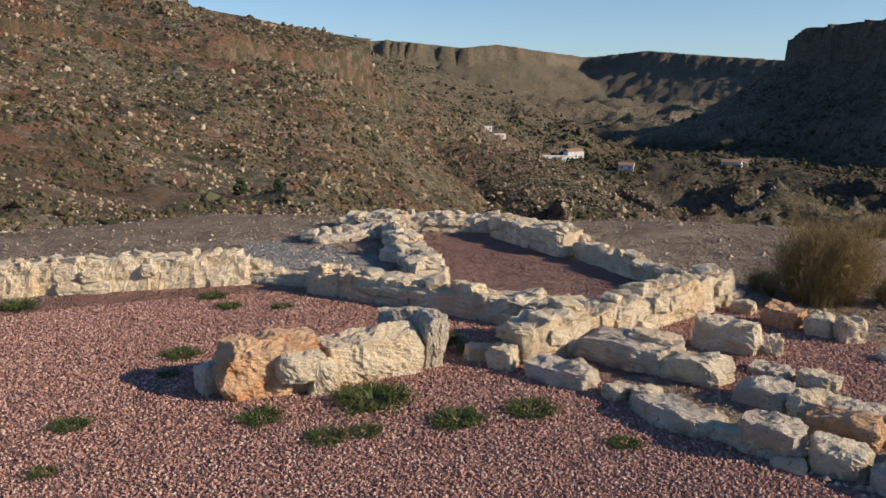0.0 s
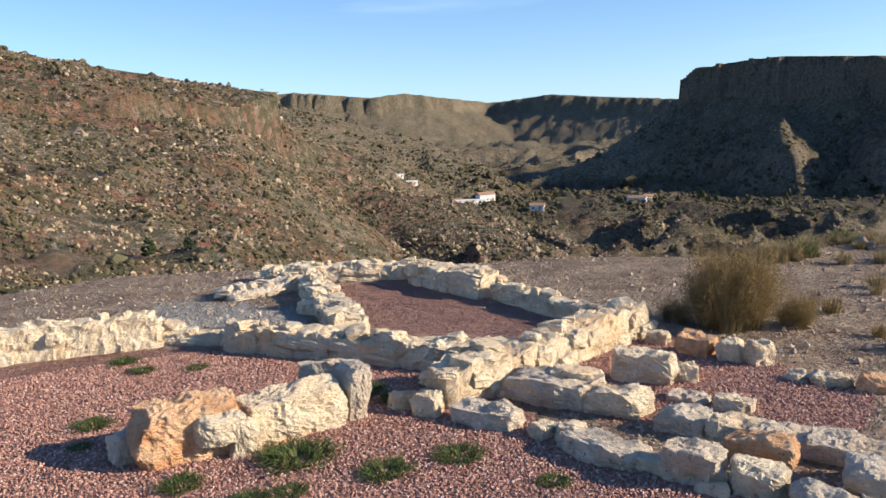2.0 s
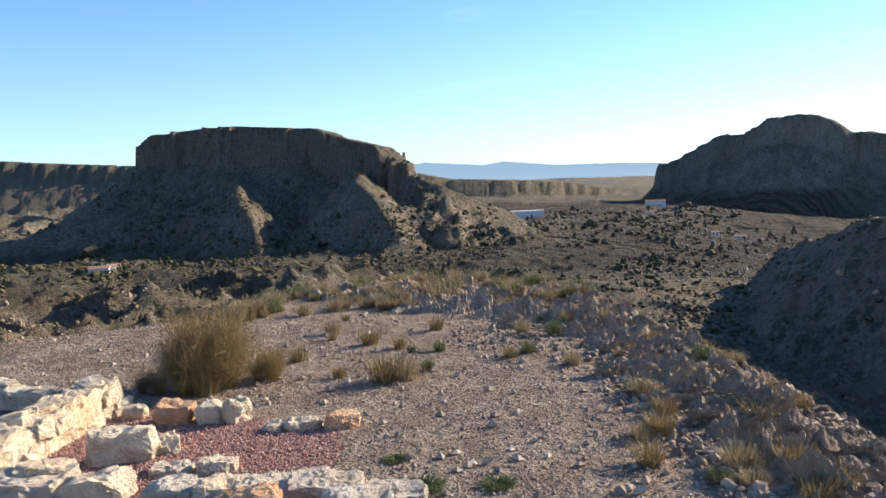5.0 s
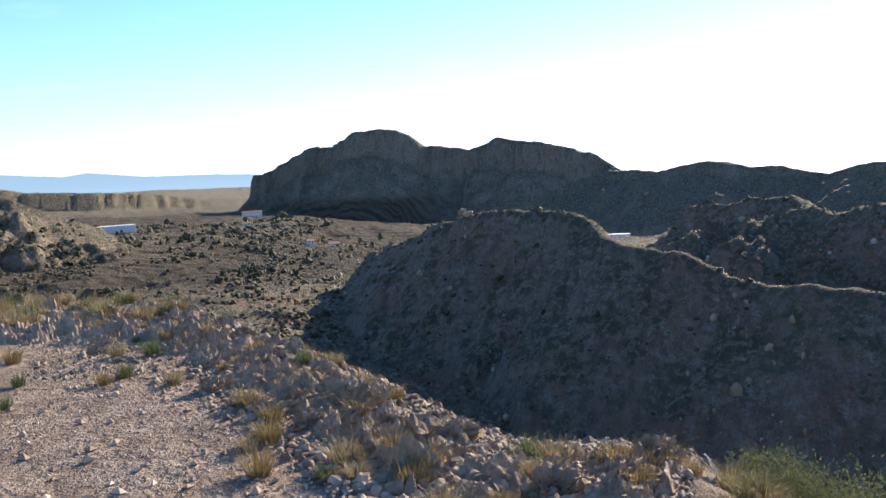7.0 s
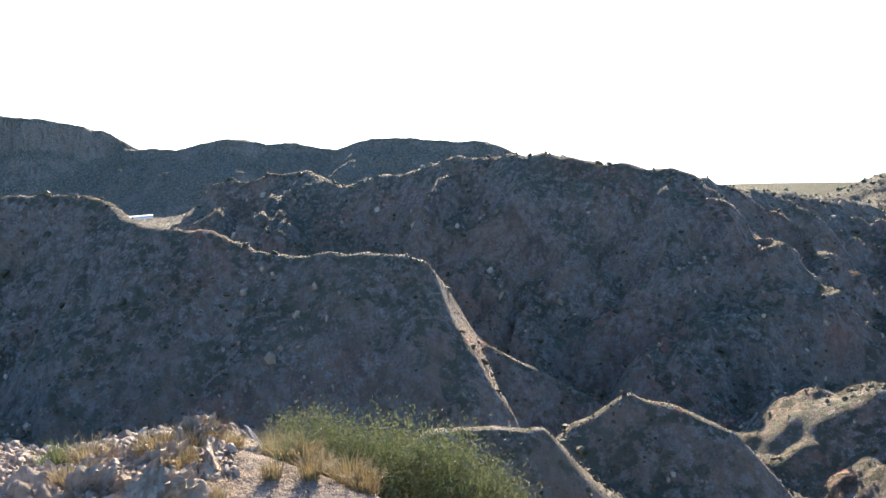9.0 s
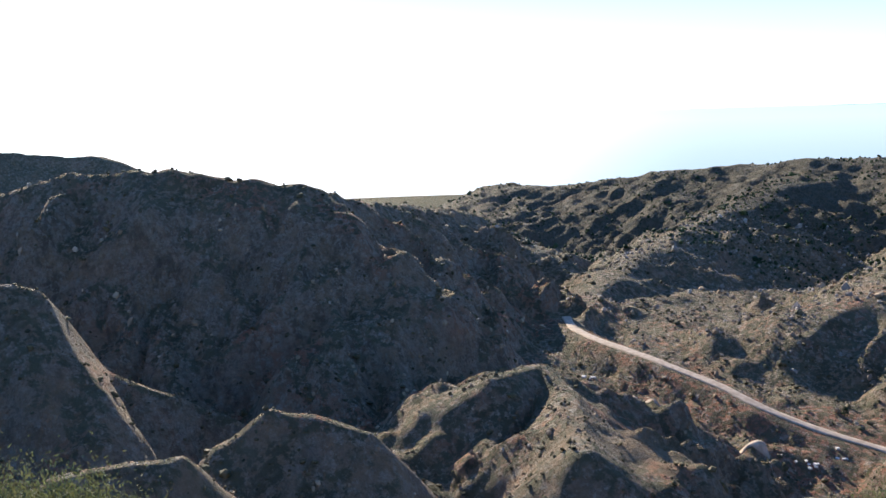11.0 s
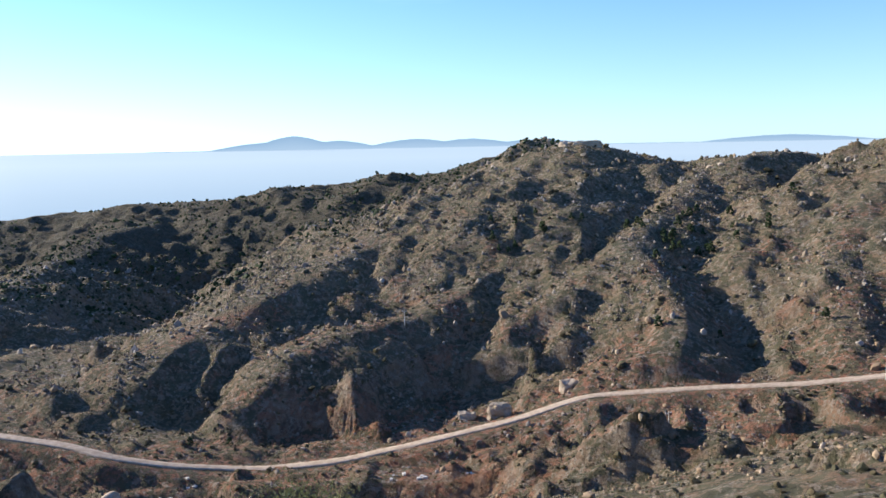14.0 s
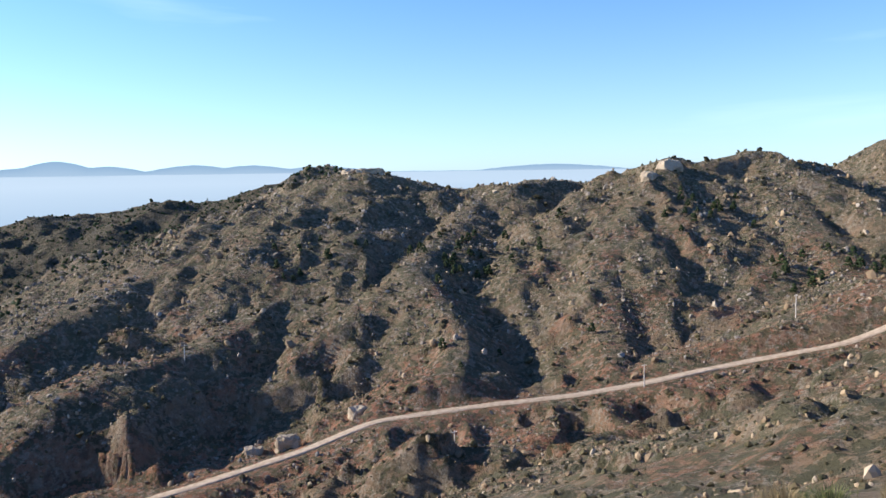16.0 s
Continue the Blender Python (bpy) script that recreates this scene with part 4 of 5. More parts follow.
places, rr = ring_places(rng, 16000, 14, 66, 3.5, 24, lambda x, y, r: ~(inside(x, y, BED) | inside(x, y, SIDE) | inside(x, y, ROOM)))
strew("stone_chips", "pale broken stone chips on bare earth", "stones", CHIP, places, rng.uniform(0.008, 0.022, len(places)) * (1 + (rng.random(len(places)) < 0.06) * 1.8), (OCTA_V, OCTA_F), 2)
places, rr = ring_places(rng, 3500, -34, 14, 10, 22, lambda x, y, r: ~(inside(x, y, BED) | inside(x, y, ROOM)) & (y > 9))
strew("stone_chips", "pale broken stone chips behind the ruined walls", "stones", CHIP, places, rng.uniform(0.01, 0.035, len(places)), (OCTA_V, OCTA_F), 3)

BALL = ball_mesh(1)
LUMP = ball_mesh(2)
places, rr = ring_places(rng, 34000, -36, 16, 24, 330, lambda x, y, r: wave(x / 19, y / 11, 51) + 0.8 * wave(x / 6, y / 4, 52) > -0.15, 0.75)
strew("hillside_rocks", "tan boulders strewn over a dry hillside", "rocks", HILL_ROCK, places, (0.035 + 0.0009 * rr) * rng.lognormal(0, 0.5, len(places)), BALL, 4, (0.5, 1.1), 0.4, 0.35)
places, rr = ring_places(rng, 27000, -36, 14, 22, 330, lambda x, y, r: wave(x / 22, y / 22, 53) + 0.6 * wave(x / 7, y / 7, 54) > -0.7, 0.75)
strew("hillside_scrub", "dark low scrub dotted over a dry hillside", "scrub", SCRUB, places, (0.07 + 0.0012 * rr) * rng.lognormal(0, 0.45, len(places)), BALL, 5, (0.5, 0.9), 0.35, 0.1)
places, rr = ring_places(rng, 21000, 56, 222, 60, 700, lambda x, y, r: (wave(x / 40, y / 40, 55) + 0.6 * wave(x / 12, y / 12, 56) > -0.45) & (along(x, y, ROAD)[0] > 5), 0.6)
strew("ravine_scrub", "dark low scrub over the slopes of the ravine", "scrub", SCRUB, places, (0.16 + 0.0013 * rr) * rng.lognormal(0, 0.45, len(places)), BALL, 6, (0.5, 0.9), 0.35, 0.1)
places, rr = ring_places(rng, 16000, 56, 222, 60, 640, lambda x, y, r: (wave(x / 30, y / 30, 57) + 0.7 * wave(x / 10, y / 10, 58) > 0.0) & (along(x, y, ROAD)[0] > 5), 0.6)
strew("ravine_rocks", "pale rocks breaking through the ravine slopes", "rocks", HILL_ROCK, places, (0.12 + 0.0012 * rr) * rng.lognormal(0, 0.5, len(places)), BALL, 7, (0.6, 1.3), 0.3, 0.15)
places, rr = ring_places(rng, 20000, 2, 62, 40, 1000, lambda x, y, r: np.where(r < 330, wave(x / 25, y / 25, 59) > 0.0, (np.abs(wave(x / 70, y / 26, 60)) < 0.17) | (wave(x / 45, y / 45, 61) > 0.3)), 0.55)
places, rr = places[places[:, 2] < -28], rr[places[:, 2] < -28]
strew("valley_scrub", "dark scrub and hedges between valley fields", "scrub", SCRUB, places, (0.15 + 0.0019 * rr) * rng.lognormal(0, 0.45, len(places)), BALL, 8, (0.5, 0.9), 0.35, 0.1)
places, rr = ring_places(rng, 11000, 42, 86, 5.6, 19, lambda x, y, r: (r > 0.6 * table(np.degrees(np.arctan2(x, y)), BROW)[..., 0]) & (r < table(np.degrees(np.arctan2(x, y)), BROW)[..., 0] + 4) & (wave(x / 1.6, y / 1.6, 62) > -0.25))
strew("outcrop_rubble", "broken grey-brown stones between rock ledges", "stones", ROUGH_ROCK, places, np.clip(0.02 * rng.lognormal(0, 0.6, len(places)), 0.008, 0.05), BALL, 9, (0.5, 1.1), 0.35, 0.1)
places, rr = ring_places(rng, 4200, 54, 84, 5.6, 17, lambda x, y, r: (r > 0.62 * table(np.degrees(np.arctan2(x, y)), BROW)[..., 0]) & (r < table(np.degrees(np.arctan2(x, y)), BROW)[..., 0] + 2.5) & (wave(x / 1.3, y / 1.3, 66) > -0.1))
strew("outcrop_rocks", "jagged tan rocks crowded along the edge of the drop", "rocks", ROUGH_ROCK, places, np.clip(0.04 * rng.lognormal(0, 0.6, len(places)), 0.015, 0.09), LUMP, 13, (0.5, 1.1), 0.22, 0.4)
places, rr = ring_places(rng, 1500, 150, 224, 3.4, 16)
strew("stone_chips", "pale broken stone chips on the knoll's steep side", "stones", CHIP, places, np.clip(0.025 * rng.lognormal(0, 0.6, len(places)), 0.01, 0.07), BALL, 10, (0.5, 1.1), 0.35, 0.1)
places, rr = ring_places(rng, 13000, 116, 186, 560, 1150, lambda x, y, r: wave(x / 60, y / 60, 63) > -0.5)
strew("far_woods", "dark pine woods on far ridges", "woods", PINE, places, 0.95 * rng.lognormal(0, 0.4, len(places)), BALL, 11, (0.6, 1.0), 0.35, 0.1)
places, rr = ring_places(rng, 9000, 2, 42, 110, 430, lambda x, y, r: wave(x / 20, y / 20, 64) > -0.3, 0.6)
strew("valley_rocks", "tan rocks on eroded gully mounds", "rocks", HILL_ROCK, places, (0.08 + 0.0011 * rr) * rng.lognormal(0, 0.45, len(places)), BALL, 12, (0.5, 1.1), 0.3, 0.15)

places, rr = ring_places(rng, 6000, 19, 46, 450, 900, lambda x, y, r: wave(x / 40, y / 40, 67) > -0.4)
places, rr = places[places[:, 2] < 16], rr[places[:, 2] < 16]
strew("mesa_scrub", "dark scrub over the talus of the table mountain", "scrub", SCRUB, places, 0.0016 * rr * rng.lognormal(0, 0.4, len(places)), BALL, 14, (0.5, 0.9), 0.35, 0.1)
places, rr = ring_places(rng, 6000, -12, 14, 380, 860, lambda x, y, r: wave(x / 40, y / 40, 68) > -0.5)
strew("far_slope_scrub", "dark scrub dotted over the far side of the valley", "scrub", SCRUB, places, 0.0015 * rr * rng.lognormal(0, 0.4, len(places)), BALL, 15, (0.5, 0.9), 0.35, 0.1)

places, rr = ring_places(rng, 17000, 138, 222, 240, 680, lambda x, y, r: (wave(x / 38, y / 38, 71) + 0.7 * wave(x / 13, y / 13, 72) > -0.25) & (along(x, y, ROAD)[0] > 6), 0.8)
strew("hill_rocks", "grey limestone rocks crowded on the hill slopes", "rocks", PALE_ROCK, places, 0.00105 * rr * rng.lognormal(0, 0.5, len(places)), BALL, 16, (0.5, 1.3), 0.32, 0.2)


# ---- plants ----
def blades_mesh(name, material, n, base, height, lean, width, seed, droop=0.25, leaf=1.4, fork=0):
    """Upright or leaning blades and twigs from one root, each a thin bent strip."""
    rng = np.random.default_rng(seed)
    v, f = [], []
    for k in range(n):
        ang, rad = rng.uniform(0, 6.283), base * math.sqrt(rng.uniform(0, 1))
        root = np.array([math.cos(ang) * rad, math.sin(ang) * rad, -0.01])
        out = np.array([math.cos(ang + rng.normal(0, 0.5)), math.sin(ang + rng.normal(0, 0.5)), 0])
        h, l = height * rng.uniform(0.5, 1.05), lean * rng.uniform(0.1, 1.0)
        w = width * rng.uniform(0.6, 1.3)
        side = np.array([-out[1], out[0], 0]) * w
        mid = root + out * l * 0.45 + np.array([0, 0, h * 0.62])
        tip = root + out * l + np.array([0, 0, h * (1 - droop * rng.uniform(0, 1))])
        s = len(v)
        v += [root - side, root + side, mid + side * 0.8, mid - side * 0.8, tip]
        f += [(s, s + 1, s + 2), (s, s + 2, s + 3), (s + 3, s + 2, s + 4)]
        for _ in range(fork):
            p = root + (tip - root) * rng.uniform(0.35, 0.95) + rng.normal(0, 0.02 * height, 3)
            d = rng.normal(0, 1, 3) * 0.13 * height + np.array([0, 0, 0.09 * height])
            q = np.cross(d, rng.normal(0, 1, 3))
            q = q / (np.linalg.norm(q) + 1e-9) * w * leaf
            s = len(v)
            v += [p - q * 0.5, p + q * 0.5, p + d]
            f += [(s, s + 1, s + 2)]
    return mesh_from(name, np.array(v), np.array(f), [material])


def plant(name, label, category, mesh, x, y, size=1.0, turn=0.0, group="", z=None):
    ob = new(name, mesh)
    z = float(height_at(np.array([x]), np.array([y]))[0]) if z is None else z
    ob.matrix_world = pose(x, y, z, 0, 0, turn) @ Matrix.Scale(size, 4)
    return tagged(ob, label, category, group)


TWIGS = [blades_mesh("branch_clump", DRY_BUSH, 150, 0.16, 0.98, 0.42, 0.0035, 70 + k, 0.35, fork=16) for k in range(3)]


def dry_bush(label, x, y, wide, size, clumps, seed):
    """A bush of several branch clumps that lean out from one stool."""
    rng = random.Random(seed)
    bush = tagged(new("dry_bush"), label, "bush")
    bush.matrix_world = pose(x, y, float(height_at(np.array([x]), np.array([y]))[0]))
    for k in range(clumps):
        ang, rad = k * 2.4, wide * math.sqrt((k + 0.2) / clumps)
        m = pose(math.cos(ang) * rad, math.sin(ang) * rad, 0, -14 * math.sin(ang) * rad / wide, 14 * math.cos(ang) * rad / wide, rng.uniform(0, 360)) @ Matrix.Scale(size * rng.uniform(0.72, 1.05) * (1 - 0.25 * rad / wide), 4)
        part("branch_clump", TWIGS[k % 3], bush, m=m)
    return bush


dry_bush("large dry brown bush with olive twigs on stony ground", 4.22, 9.0, 0.34, 1.22, 9, 1)
dry_bush("low dry bush beside a larger one", 4.95, 8.8, 0.2, 0.5, 4, 2)
dry_bush("low dry bush on stony ground", 3.75, 9.35, 0.2, 0.42, 3, 3)

WEEDS = [blades_mesh("weed", WEED, 260, 0.16, 0.10, 0.20, 0.006, 80 + k, 0.5, fork=5) for k in range(3)]
for k, (x, y, s) in enumerate(((-0.55, 6.0, 1.25), (-1.33, 5.66, 0.72), (-0.8, 5.32, 0.62), (-0.54, 5.42, 0.5), (0.11, 5.62, 0.85), (0.65, 5.8, 0.8), (1.23, 5.22, 0.5),
                               (-2.67, 5.53, 0.6), (-2.35, 7.1, 0.7), (-2.63, 9.16, 0.7), (-2.33, 8.75, 0.6), (-1.77, 8.74, 0.5), (-2.51, 4.8, 0.4), (-4.65, 8.75, 0.9), (-5.2, 8.5, 0.8), (0.0, 7.5, 0.8), (0.25, 7.2, 0.7),
                               (-2.3, 6.6, 0.4), (3.5, 5.0, 0.6), (3.9, 4.7, 0.8), (4.3, 4.3, 0.6), (4.15, 5.35, 0.5))):
    plant("weed", "wide mat of dark green weed in gravel" if s > 1 else "small green weed growing in gravel", "plant", WEEDS[k % 3], x, y, s, k * 50, "weeds in the gravel", 0.0)

TUFTS = [blades_mesh("grass_tuft", m, 170, 0.16, 0.42, 0.26, 0.006, 90 + k, 0.4, fork=1) for k, m in enumerate((STRAW, GREEN_BUSH, DRY_BUSH, STRAW))]
rnd = random.Random(11)
for k in range(110):
    bb, r = radians(rnd.uniform(27, 52)), rnd.uniform(14.5, 18.5)
    kind = rnd.choice((0, 1, 0, 0, 2))
    plant("grass_tuft", ("straw-coloured", "greyish green", "brown dry")[kind] + " grass tuft along the brow", "grass", TUFTS[kind], math.sin(bb) * r, math.cos(bb) * r, rnd.uniform(0.45, 1.0), rnd.uniform(0, 360), "grass along the brow")
for k in range(260):
    bb, r = radians(rnd.uniform(24, 104)), rnd.uniform(0.42, 1.12)
    r *= float(table(np.array([math.degrees(bb)]), BROW)[0, 0])
    if r < 5.2 or (math.degrees(bb) < 54 and r < 9.8) or inside(np.array([math.sin(bb) * r]), np.array([math.cos(bb) * r]), SIDE)[0]:
        continue
    kind = rnd.choice((0, 2, 2, 2, 3, 1))
    plant("grass_tuft", ("straw-coloured", "greyish green", "brown dry", "straw-coloured")[kind] + " tuft among grey rocks", "grass", TUFTS[kind], math.sin(bb) * r, math.cos(bb) * r, rnd.uniform(0.25, 0.7), rnd.uniform(0, 360), "tufts among the rocks")
plant("grass_tuft", "rust-coloured clump of dry grass", "grass", TUFTS[2], 5.75, 7.5, 1.0)
plant("grass_tuft", "rust-coloured clump of dry grass", "grass", TUFTS[0], 5.95, 7.4, 0.9, 70)

def foliage_mesh(name, material, seed, blobs, leaves, wide, tall, leaf):
    """A loose crown: many small leaves gathered in uneven tufts with gaps between them."""
    rng = np.random.default_rng(seed)
    v, f = [], []
    for k in range(blobs):
        ang, rad = rng.uniform(0, 6.283), wide * math.sqrt(rng.uniform(0, 1))
        c = np.array([math.cos(ang) * rad, math.sin(ang) * rad, tall * rng.uniform(0.25, 0.92) * (1 - 0.45 * (rad / wide) ** 2)])
        size = rng.uniform(0.10, 0.2) * tall
        p = c + rng.normal(0, 1, (leaves, 3)) * size * np.array([0.75, 0.75, 1.05])
        d = rng.normal(0, 1, (leaves, 3)) * leaf + np.array([0, 0, leaf * 0.9])
        q = np.cross(d, rng.normal(0, 1, (leaves, 3)))
        q = q / (np.linalg.norm(q, axis=1)[:, None] + 1e-9) * leaf * 0.38
        s = len(v) * leaves * 3
        tri = np.stack([p - q, p + q, p + d], 1)
        v.append(tri)
        f.append(np.arange(leaves * 3).reshape(-1, 3) + s)
    return mesh_from(name, np.concatenate(v).reshape(-1, 3), np.concatenate(f), [material])


FOLIAGE = [foliage_mesh("foliage", GREEN_BUSH, 130 + k, 34, 300, 0.72, 1.2, 0.023) for k in range(3)]
STEMS = blades_mesh("stems", BARK, 40, 0.2, 0.95, 0.6, 0.008, 126, 0.2)


def green_bush(x, y, s, label="bushy olive-green shrub on the edge of a drop"):
    bush = tagged(new("green_bush"), label, "bush", "shrubs on the edge of the drop")
    bush.matrix_world = pose(x, y, float(height_at(np.array([x]), np.array([y]))[0]), 0, 0, x * 40 % 360) @ Matrix.Scale(s, 4)
    part("foliage", FOLIAGE[int(x * 10) % 3], bush), part("stems", STEMS, bush, "thin brown stems")
    return bush


def dead_branch(x, y, z):
    """A bleached forked branch that sticks out of a shrub."""
    ob = tagged(new("dead_branch"), "bleached bare branch with curled twigs in a shrub", "branch")
    rng = random.Random(8)
    for k in range(6):
        line = bpy.data.curves.new("twig", "CURVE")
        line.dimensions, line.bevel_depth, line.bevel_resolution = "3D", 0.006 - 0.0006 * k, 1
        sp = line.splines.new("POLY")
        sp.points.add(9)
        ang, rise = rng.uniform(-0.6, 0.6), rng.uniform(0.05, 0.4)
        for i in range(10):
            u = i / 9
            sp.points[i].co = (0.12 * math.sin(ang + 2.4 * u) * u, 0.55 * u * math.cos(ang) - 0.2 * u * u, -0.35 + 0.35 * u + rise * u * (1.2 - u), 1)
        line.materials.append(BLEACHED)
        part("twig", line, ob)
    ob.matrix_world = pose(x, y, z)
    return ob


dead_branch(7.3, 0.1, -0.38)


# ---- grey outcrop along the brow ----
outcrop = tagged(new("rock_outcrop"), "grey tilted limestone outcrop with sharp broken ledges", "rock")
rnd = random.Random(21)
made = 0
LEDGES = [rock_mesh("ledge", s, 13, OUTCROP_STONE, 0.6, 0.5, 0.17) for s in range(50, 58)]
while made < 70:
    x, y = rnd.uniform(4.5, 13), rnd.uniform(-1.5, 12)
    r, bb = math.hypot(x, y), math.degrees(math.atan2(x, y))
    edge = float(table(np.array([bb]), BROW)[0, 0])
    mass = noise.noise((x * 0.45, y * 0.45, 4))
    if not (46 < bb < 88 and edge * 0.66 < r < edge + 0.4) or mass < -0.05:
        continue
    z = float(height_at(np.array([x]), np.array([y]))[0])
    big = rnd.uniform(0.22, 0.5) * (1.25 if bb > 76 else 1)
    m = pose(x, y, z - 0.14, 30 + rnd.uniform(-14, 14), rnd.uniform(-14, 14), -38 + rnd.uniform(-16, 16)) @ Matrix.Diagonal((big * rnd.uniform(0.6, 1.1), big * rnd.uniform(0.3, 0.6), big * rnd.uniform(0.5, 0.9), 1))
    part("ledge", rnd.choice(LEDGES), outcrop, m=m)
    made += 1


def strata():
    """Bedrock that breaks through the knoll's edge: tilted beds cut by joints into jagged teeth."""
    bs, us = np.radians(np.linspace(22, 94, 640)), np.linspace(0.50, 1.45, 330)
    B, U = np.meshgrid(bs, us)
    R = table(np.degrees(B), BROW)[..., 0] * U
    x, y = np.sin(B) * R, np.cos(B) * R
    ground_z = height_at(x, y)
    across = x * 0.62 + y * 0.78 + 0.35 * wave(x / 1.3, y / 1.3, 81) + 0.10 * wave(x / 0.4, y / 0.4, 82)
    beds_on = x * 0.78 - y * 0.62 + 0.3 * wave(x / 0.9, y / 0.9, 83)
    def teeth(q, size):
        u = q / size - np.floor(q / size)
        return np.where(u < 0.74, u / 0.74, (1 - u) / 0.26)
    block = lambda size, seed: hashed(np.floor(across / size + 40), np.floor(beds_on / (size * 2.1) + 40 + 0.5 * np.floor(across / size)), seed)
    mass = wave(x / 2.6, y / 2.6, 84) + 0.6 * wave(x / 1.0, y / 1.0, 85) + 0.3 * wave(x / 0.35, y / 0.35, 86)
    within = smooth(U, 0.60, 0.80) * smooth(np.degrees(B), 24, 30)
    mass = mass - 0.35 * (1 - smooth(np.degrees(B), 38, 48))
    lift = smooth(mass, -0.25, 0.25) * within
    h = 0.15 * teeth(across, 0.36) * (0.15 + block(0.36, 87)) + 0.12 * teeth(across + 0.3 * beds_on, 0.15) * block(0.15, 88) + 0.08 * block(0.24, 89) + 0.05 * wave(x / 0.13, y / 0.13, 90) + 0.03 * wave(x / 0.06, y / 0.06, 91)
    z = ground_z + lift * (1.15 * h - 0.03) - 0.14 * (1 - lift) - 0.05 - 0.10 * smooth(U, 0.9, 1.1)
    v = np.stack([x, y, z], -1).reshape(-1, 3)
    n = len(bs)
    i, j = np.meshgrid(np.arange(n - 1), np.arange(len(us) - 1))
    a = (j * n + i).ravel()
    return mesh_from("bedrock", v, np.stack([a, a + 1, a + n + 1, a + n][::-1], -1), [OUTCROP_STONE], False)


part("bedrock", strata(), outcrop, "jagged tilted beds of grey-brown limestone")

# ---- trees, houses and poles far off ----
def pine_meshes(seed):
    rng = np.random.default_rng(seed)
    bm = bmesh.new()
    bmesh.ops.create_cone(bm, cap_ends=True, segments=7, radius1=0.16, radius2=0.05, depth=3.0, matrix=Matrix.Translation((0, 0, 1.4)))
    trunk = bpy.data.meshes.new("trunk")
    bm.to_mesh(trunk), bm.free()
    trunk.materials.append(BARK)
    sv, sf = BALL
    v, f = [], []
    for k in range(46):
        h = rng.uniform(0.0, 1.0)
        rad = (1.5 * (1 - h) ** 0.7 + 0.25) * math.sqrt(rng.uniform(0.15, 1))
        ang = rng.uniform(0, 6.283)
        c = np.array([math.cos(ang) * rad, math.sin(ang) * rad, 1.1 + 3.4 * h])
        f.append(sf + len(v) * len(sv))
        v.append(sv * rng.uniform(0.7, 1.3, (len(sv), 1)) * np.array([0.52, 0.52, 0.34]) * rng.uniform(0.6, 1.2) + c)
    return trunk, mesh_from("crown", np.concatenate(v), np.concatenate(f), [PINE])


PINES = [pine_meshes(s) for s in range(4)]


def pine(x, y, s, label, group):
    trunk, crown = PINES[int(abs(x * 13 + y * 7)) % 4]
    tree = tagged(new("pine_tree"), label, "tree", group)
    tree.matrix_world = pose(x, y, float(height_at(np.array([x]), np.array([y]))[0]) - 0.2, 0, 0, x * 50 % 360) @ Matrix.Scale(s, 4)
    part("trunk", trunk, tree), part("crown", crown, tree)
    return tree


rnd = random.Random(31)
def grove(n, cx, cy, wx, wy, s0, s1, label, group):
    for _ in range(n):
        x, y, s = rnd.gauss(cx, wx), rnd.gauss(cy, wy), rnd.uniform(s0, s1)
        if y < 0 or float(height_at(np.array([x]), np.array([y]))[0]) < -26:
            pine(x, y, s, label, group)


grove(34, -58, -415, 22, 16, 0.8, 1.3, "dark green pine in a gully of the hill", "pines on the hillside")
grove(12, 19, -428, 14, 12, 0.7, 1.1, "dark green pine in a gully of the hill", "pines on the hillside")
grove(16, -172, -405, 20, 10, 0.7, 1.2, "dark green pine below a crag", "pines on the hillside")
grove(34, -222, -335, 22, 14, 0.8, 1.3, "dark green pine in a grove above the road", "pines on the hillside")
for x, y, s in ((-35, -318, 1.1), (-95, -316, 1.0), (-60, -330, 0.8), (130, -262, 0.8), (118, -268, 0.7), (-18, 73, 0.42), (-14, 70, 0.3), (-40, -300, 0.6)):
    pine(x, y, s, "lone green pine on a dry slope", "pines on the hillside")
for cx, cy, wx, wy, n in ((546, 438, 16, 10, 9), (479, 271, 10, 8, 5), (401, 263, 12, 8, 5), (388, 521, 50, 20, 14), (395, 452, 40, 18, 14), (95, 530, 40, 20, 16), (185, 520, 40, 16, 14), (640, 560, 60, 20, 14), (620, 330, 60, 40, 14), (80, 560, 20, 10, 8), (330, 500, 60, 12, 12)):
    grove(n, cx, cy, wx, wy, 0.7, 1.4, "dark olive-green tree among valley fields", "trees in the valley")


def box_mesh(name, w, d, h, material, z=0.0, top=1.0):
    x, y = w / 2, d / 2
    v = np.array([(-x, -y, z), (x, -y, z), (x, y, z), (-x, y, z), (-x * top, -y * top, z + h), (x * top, -y * top, z + h), (x * top, y * top, z + h), (-x * top, y * top, z + h)])
    f = np.array([(3, 2, 1, 0), (4, 5, 6, 7), (0, 1, 5, 4), (1, 2, 6, 5), (2, 3, 7, 6), (3, 0, 4, 7)])
    return mesh_from(name, v, f, [material])


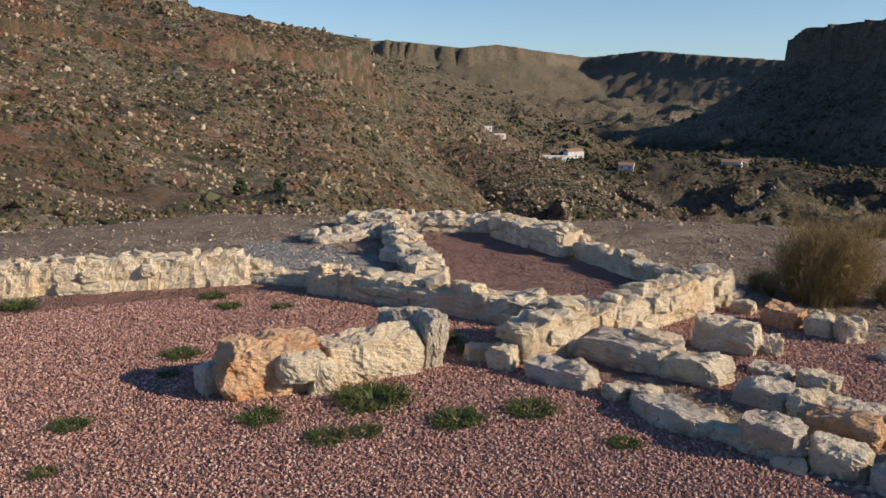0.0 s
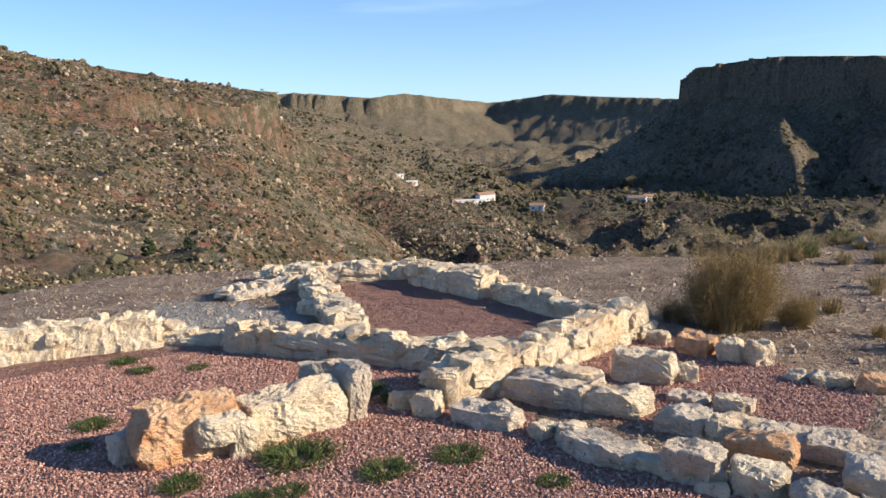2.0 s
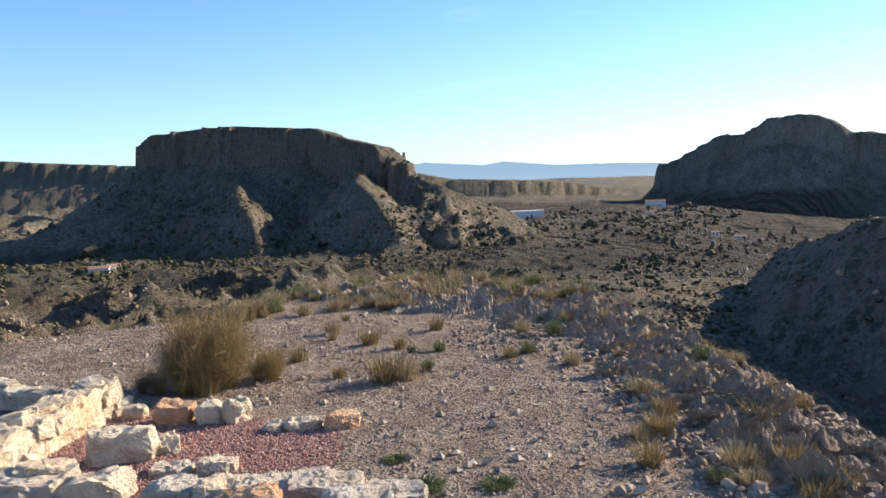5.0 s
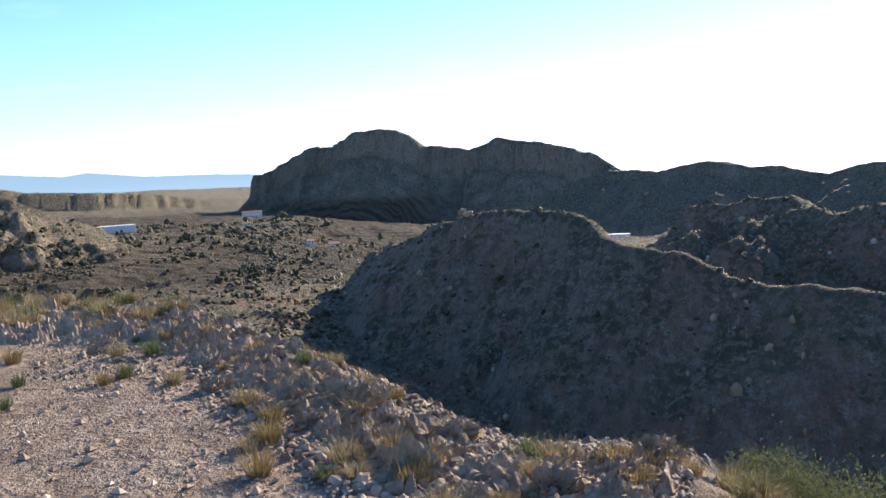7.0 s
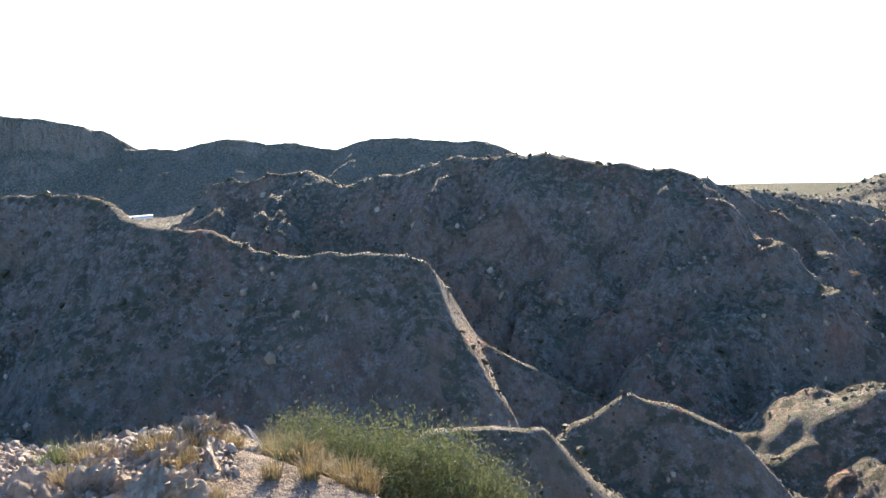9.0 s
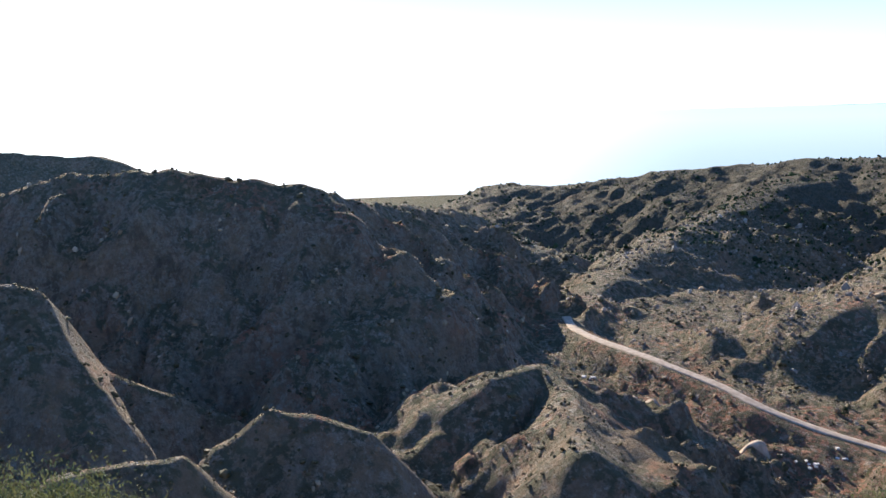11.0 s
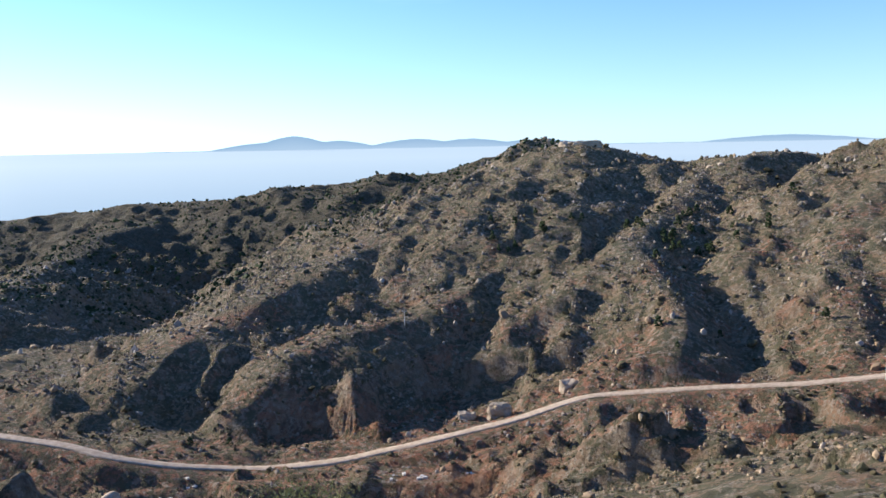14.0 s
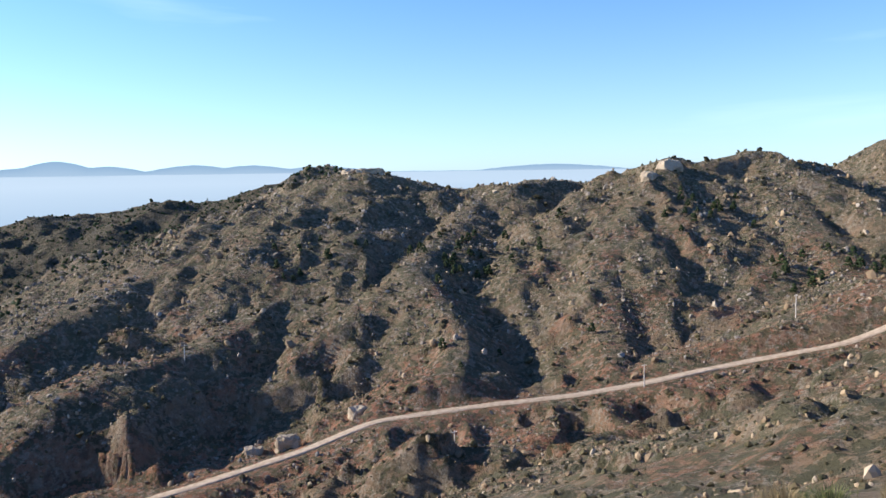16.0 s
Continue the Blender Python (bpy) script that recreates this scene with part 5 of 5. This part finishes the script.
def house(x, y, w, d, h, turn, label="small whitewashed farmhouse among valley trees", gable=True):
    ob = tagged(new("house"), label, "house", "houses in the valley")
    ob.matrix_world = pose(x, y, float(height_at(np.array([x]), np.array([y]))[0]) - 0.6, 0, 0, turn)
    part("wall", box_mesh("wall", w, d, h + 0.6, WHITEWASH), ob)
    if gable:
        v = np.array([(-w / 2 - 0.3, -d / 2 - 0.3, 0), (w / 2 + 0.3, -d / 2 - 0.3, 0), (w / 2 + 0.3, d / 2 + 0.3, 0), (-w / 2 - 0.3, d / 2 + 0.3, 0), (-w / 2 - 0.3, 0, d * 0.24), (w / 2 + 0.3, 0, d * 0.24)])
        v = np.concatenate([v, v[:4] - (0, 0, 0.18)]) + (0, 0, h + 0.6)
        me = bpy.data.meshes.new("roof")
        me.from_pydata(v.tolist(), [], [(0, 1, 5, 4), (2, 3, 4, 5), (0, 4, 3), (1, 2, 5), (6, 7, 1, 0), (7, 8, 2, 1), (8, 9, 3, 2), (9, 6, 0, 3), (9, 8, 7, 6)])
        me.materials.append(TILE)
        part("roof", me, ob, "clay tiled roof")
    else:
        part("roof", box_mesh("roof", w + 0.5, d + 0.5, 0.3, WHITEWASH, h + 0.6), ob, "flat white roof")
    for k in range(max(2, int(w / 4))):
        px = -w / 2 + w * (k + 0.5) / max(2, int(w / 4))
        win = part("window", box_mesh("window", 1.0, 0.12, 1.2, SHADE_GLASS), ob, "dark window", pose(px, -d / 2 - 0.03, 1.6))
        part("sill", box_mesh("sill", 1.2, 0.22, 0.1, WHITEWASH), win, m=pose(0, -0.05, -0.11))
    part("door", box_mesh("door", 1.0, 0.12, 2.0, TILE), ob, "brown door", pose(w * 0.2, -d / 2 - 0.04, 0.6))
    return ob


for x, y, w, d, h, turn, gable in ((76, 552, 20, 8, 4, 10, False), (88, 558, 12, 7, 5, 20, True), (68, 560, 9, 6, 3, 0, True), (113, 508, 9, 6, 3.2, -20, True), (185, 529, 12, 7, 3.5, -30, True), (196, 536, 8, 6, 3, 0, True),
                                   (40, 597, 9, 6, 3, 15, False), (32, 604, 6, 5, 3, 15, False), (572, 306, 8, 6, 3, -50, True), (590, 300, 7, 5, 3, -60, True), (560, 320, 6, 5, 2.6, -40, True), (700, 470, 9, 6, 3, -50, True)):
    house(x, y, w, d, h, turn, gable=gable)
house(664, 604, 42, 14, 9, -44, "large white farm building above valley fields", False)
house(640, 640, 22, 12, 6, -40, "low white shed beside a large farm building", False)
house(939, 143, 30, 12, 7, -80, "white flat-roofed building behind a dark hill", False)
house(876, 579, 24, 10, 6, -55, "white house on a rise far down the valley", True)


def utility_pole(x, y, tall):
    ob = tagged(new("utility_pole"), "weathered wooden utility pole beside a dirt road", "pole", "poles along the road")
    ob.matrix_world = pose(x, y, float(height_at(np.array([x]), np.array([y]))[0]) - 0.3, 0, 0, 30)
    bm = bmesh.new()
    bmesh.ops.create_cone(bm, cap_ends=True, segments=10, radius1=0.22, radius2=0.14, depth=tall, matrix=Matrix.Translation((0, 0, tall / 2)))
    me = bpy.data.meshes.new("post")
    bm.to_mesh(me), bm.free()
    me.materials.append(BLEACHED)
    part("post", me, ob)
    arm = part("crossarm", box_mesh("crossarm", 2.2, 0.16, 0.16, BLEACHED), ob, m=pose(0, 0, tall - 0.7))
    for k in (-0.95, 0, 0.95):
        part("insulator", box_mesh("insulator", 0.14, 0.14, 0.3, WHITEWASH, 0.16, 0.6), arm, m=pose(k, 0, 0))
    return ob


utility_pole(-99, -268, 8.5), utility_pole(-163, -285, 9), utility_pole(-32, -258, 7), utility_pole(68, -340, 7)

# white rubble tipped beside the track
rnd = random.Random(41)
RUBBLE = [rock_mesh("block", s, 2, BLEACHED, 0.7, 0.2) for s in range(60, 64)]
for cx, cy, n in ((205, -219, 7), (121, -225, 7), (61, -250, 7), (47, -235, 6), (118, -236, 4), (30, -240, 4)):
    heap = tagged(new("rubble_heap"), "small heap of white rubble dumped beside a track", "rubble", "heaps beside the track")
    for k in range(n):
        x, y = cx + rnd.gauss(0, 1.9), cy + rnd.gauss(0, 1.0)
        s = rnd.uniform(0.5, 1.2)
        part("block", rnd.choice(RUBBLE), heap, m=pose(x, y, float(height_at(np.array([x]), np.array([y]))[0]) - 0.1, 0, 0, rnd.uniform(0, 180)) @ Matrix.Diagonal((s * 1.4, s, s * 0.7, 1)))

# pale bare rock faces that stand out of the slopes
for x, y, w, d, h, turn, label in ((24, -292, 9, 5, 11, 10, "pale bare rock face above the road"), (36, -292, 7, 5, 6, 0, "low pale rock face above the road"), (-2, -300, 8, 5, 7, 20, "pale bare rock face above the road"),
                                   (-178, -448, 15, 10, 11, 20, "orange limestone crag on the hill crest"), (-164, -440, 9, 8, 6, 40, "orange limestone crag on the hill crest"), (-13, -556, 22, 12, 9, 5, "pale rocky summit knob"), (-2, -560, 12, 9, 7, 30, "pale rocky summit knob")):
    z = float(height_at(np.array([x]), np.array([y]))[0])
    lone_stone("crag", label, HILL_FACE, (x, y, z - h * 0.55), (w, d, h), turn, 0, 0, int(abs(x)) + 5, 0.25, 0.34, 16)

# shrubs on the edge of the drop
for bearing, r, top in ((90.5, 7.4, -22.6), (93, 7.2, -21.4), (95.5, 7.3, -21.2), (98, 7.5, -21.6), (100.5, 7.4, -22.8), (103, 7.4, -24.4), (157.5, 12, -24.2), (160.5, 12, -23.2)):
    x, y = math.sin(radians(bearing)) * r, math.cos(radians(bearing)) * r
    z = float(height_at(np.array([x]), np.array([y]))[0])
    green_bush(x, y, max(0.5, (EYE + r * math.tan(radians(top)) - z) / 1.05))

for k in range(70):
    bb, r = radians(rnd.uniform(186, 224)), rnd.uniform(4.5, 14)
    kind = rnd.choice((0, 3, 0, 1))
    plant("grass_tuft", ("straw-coloured", "greyish green", "brown dry", "straw-coloured")[kind] + " tuft on a steep slope", "grass", TUFTS[kind], math.sin(bb) * r, math.cos(bb) * r, rnd.uniform(0.4, 0.9), rnd.uniform(0, 360), "tufts on the steep slope")
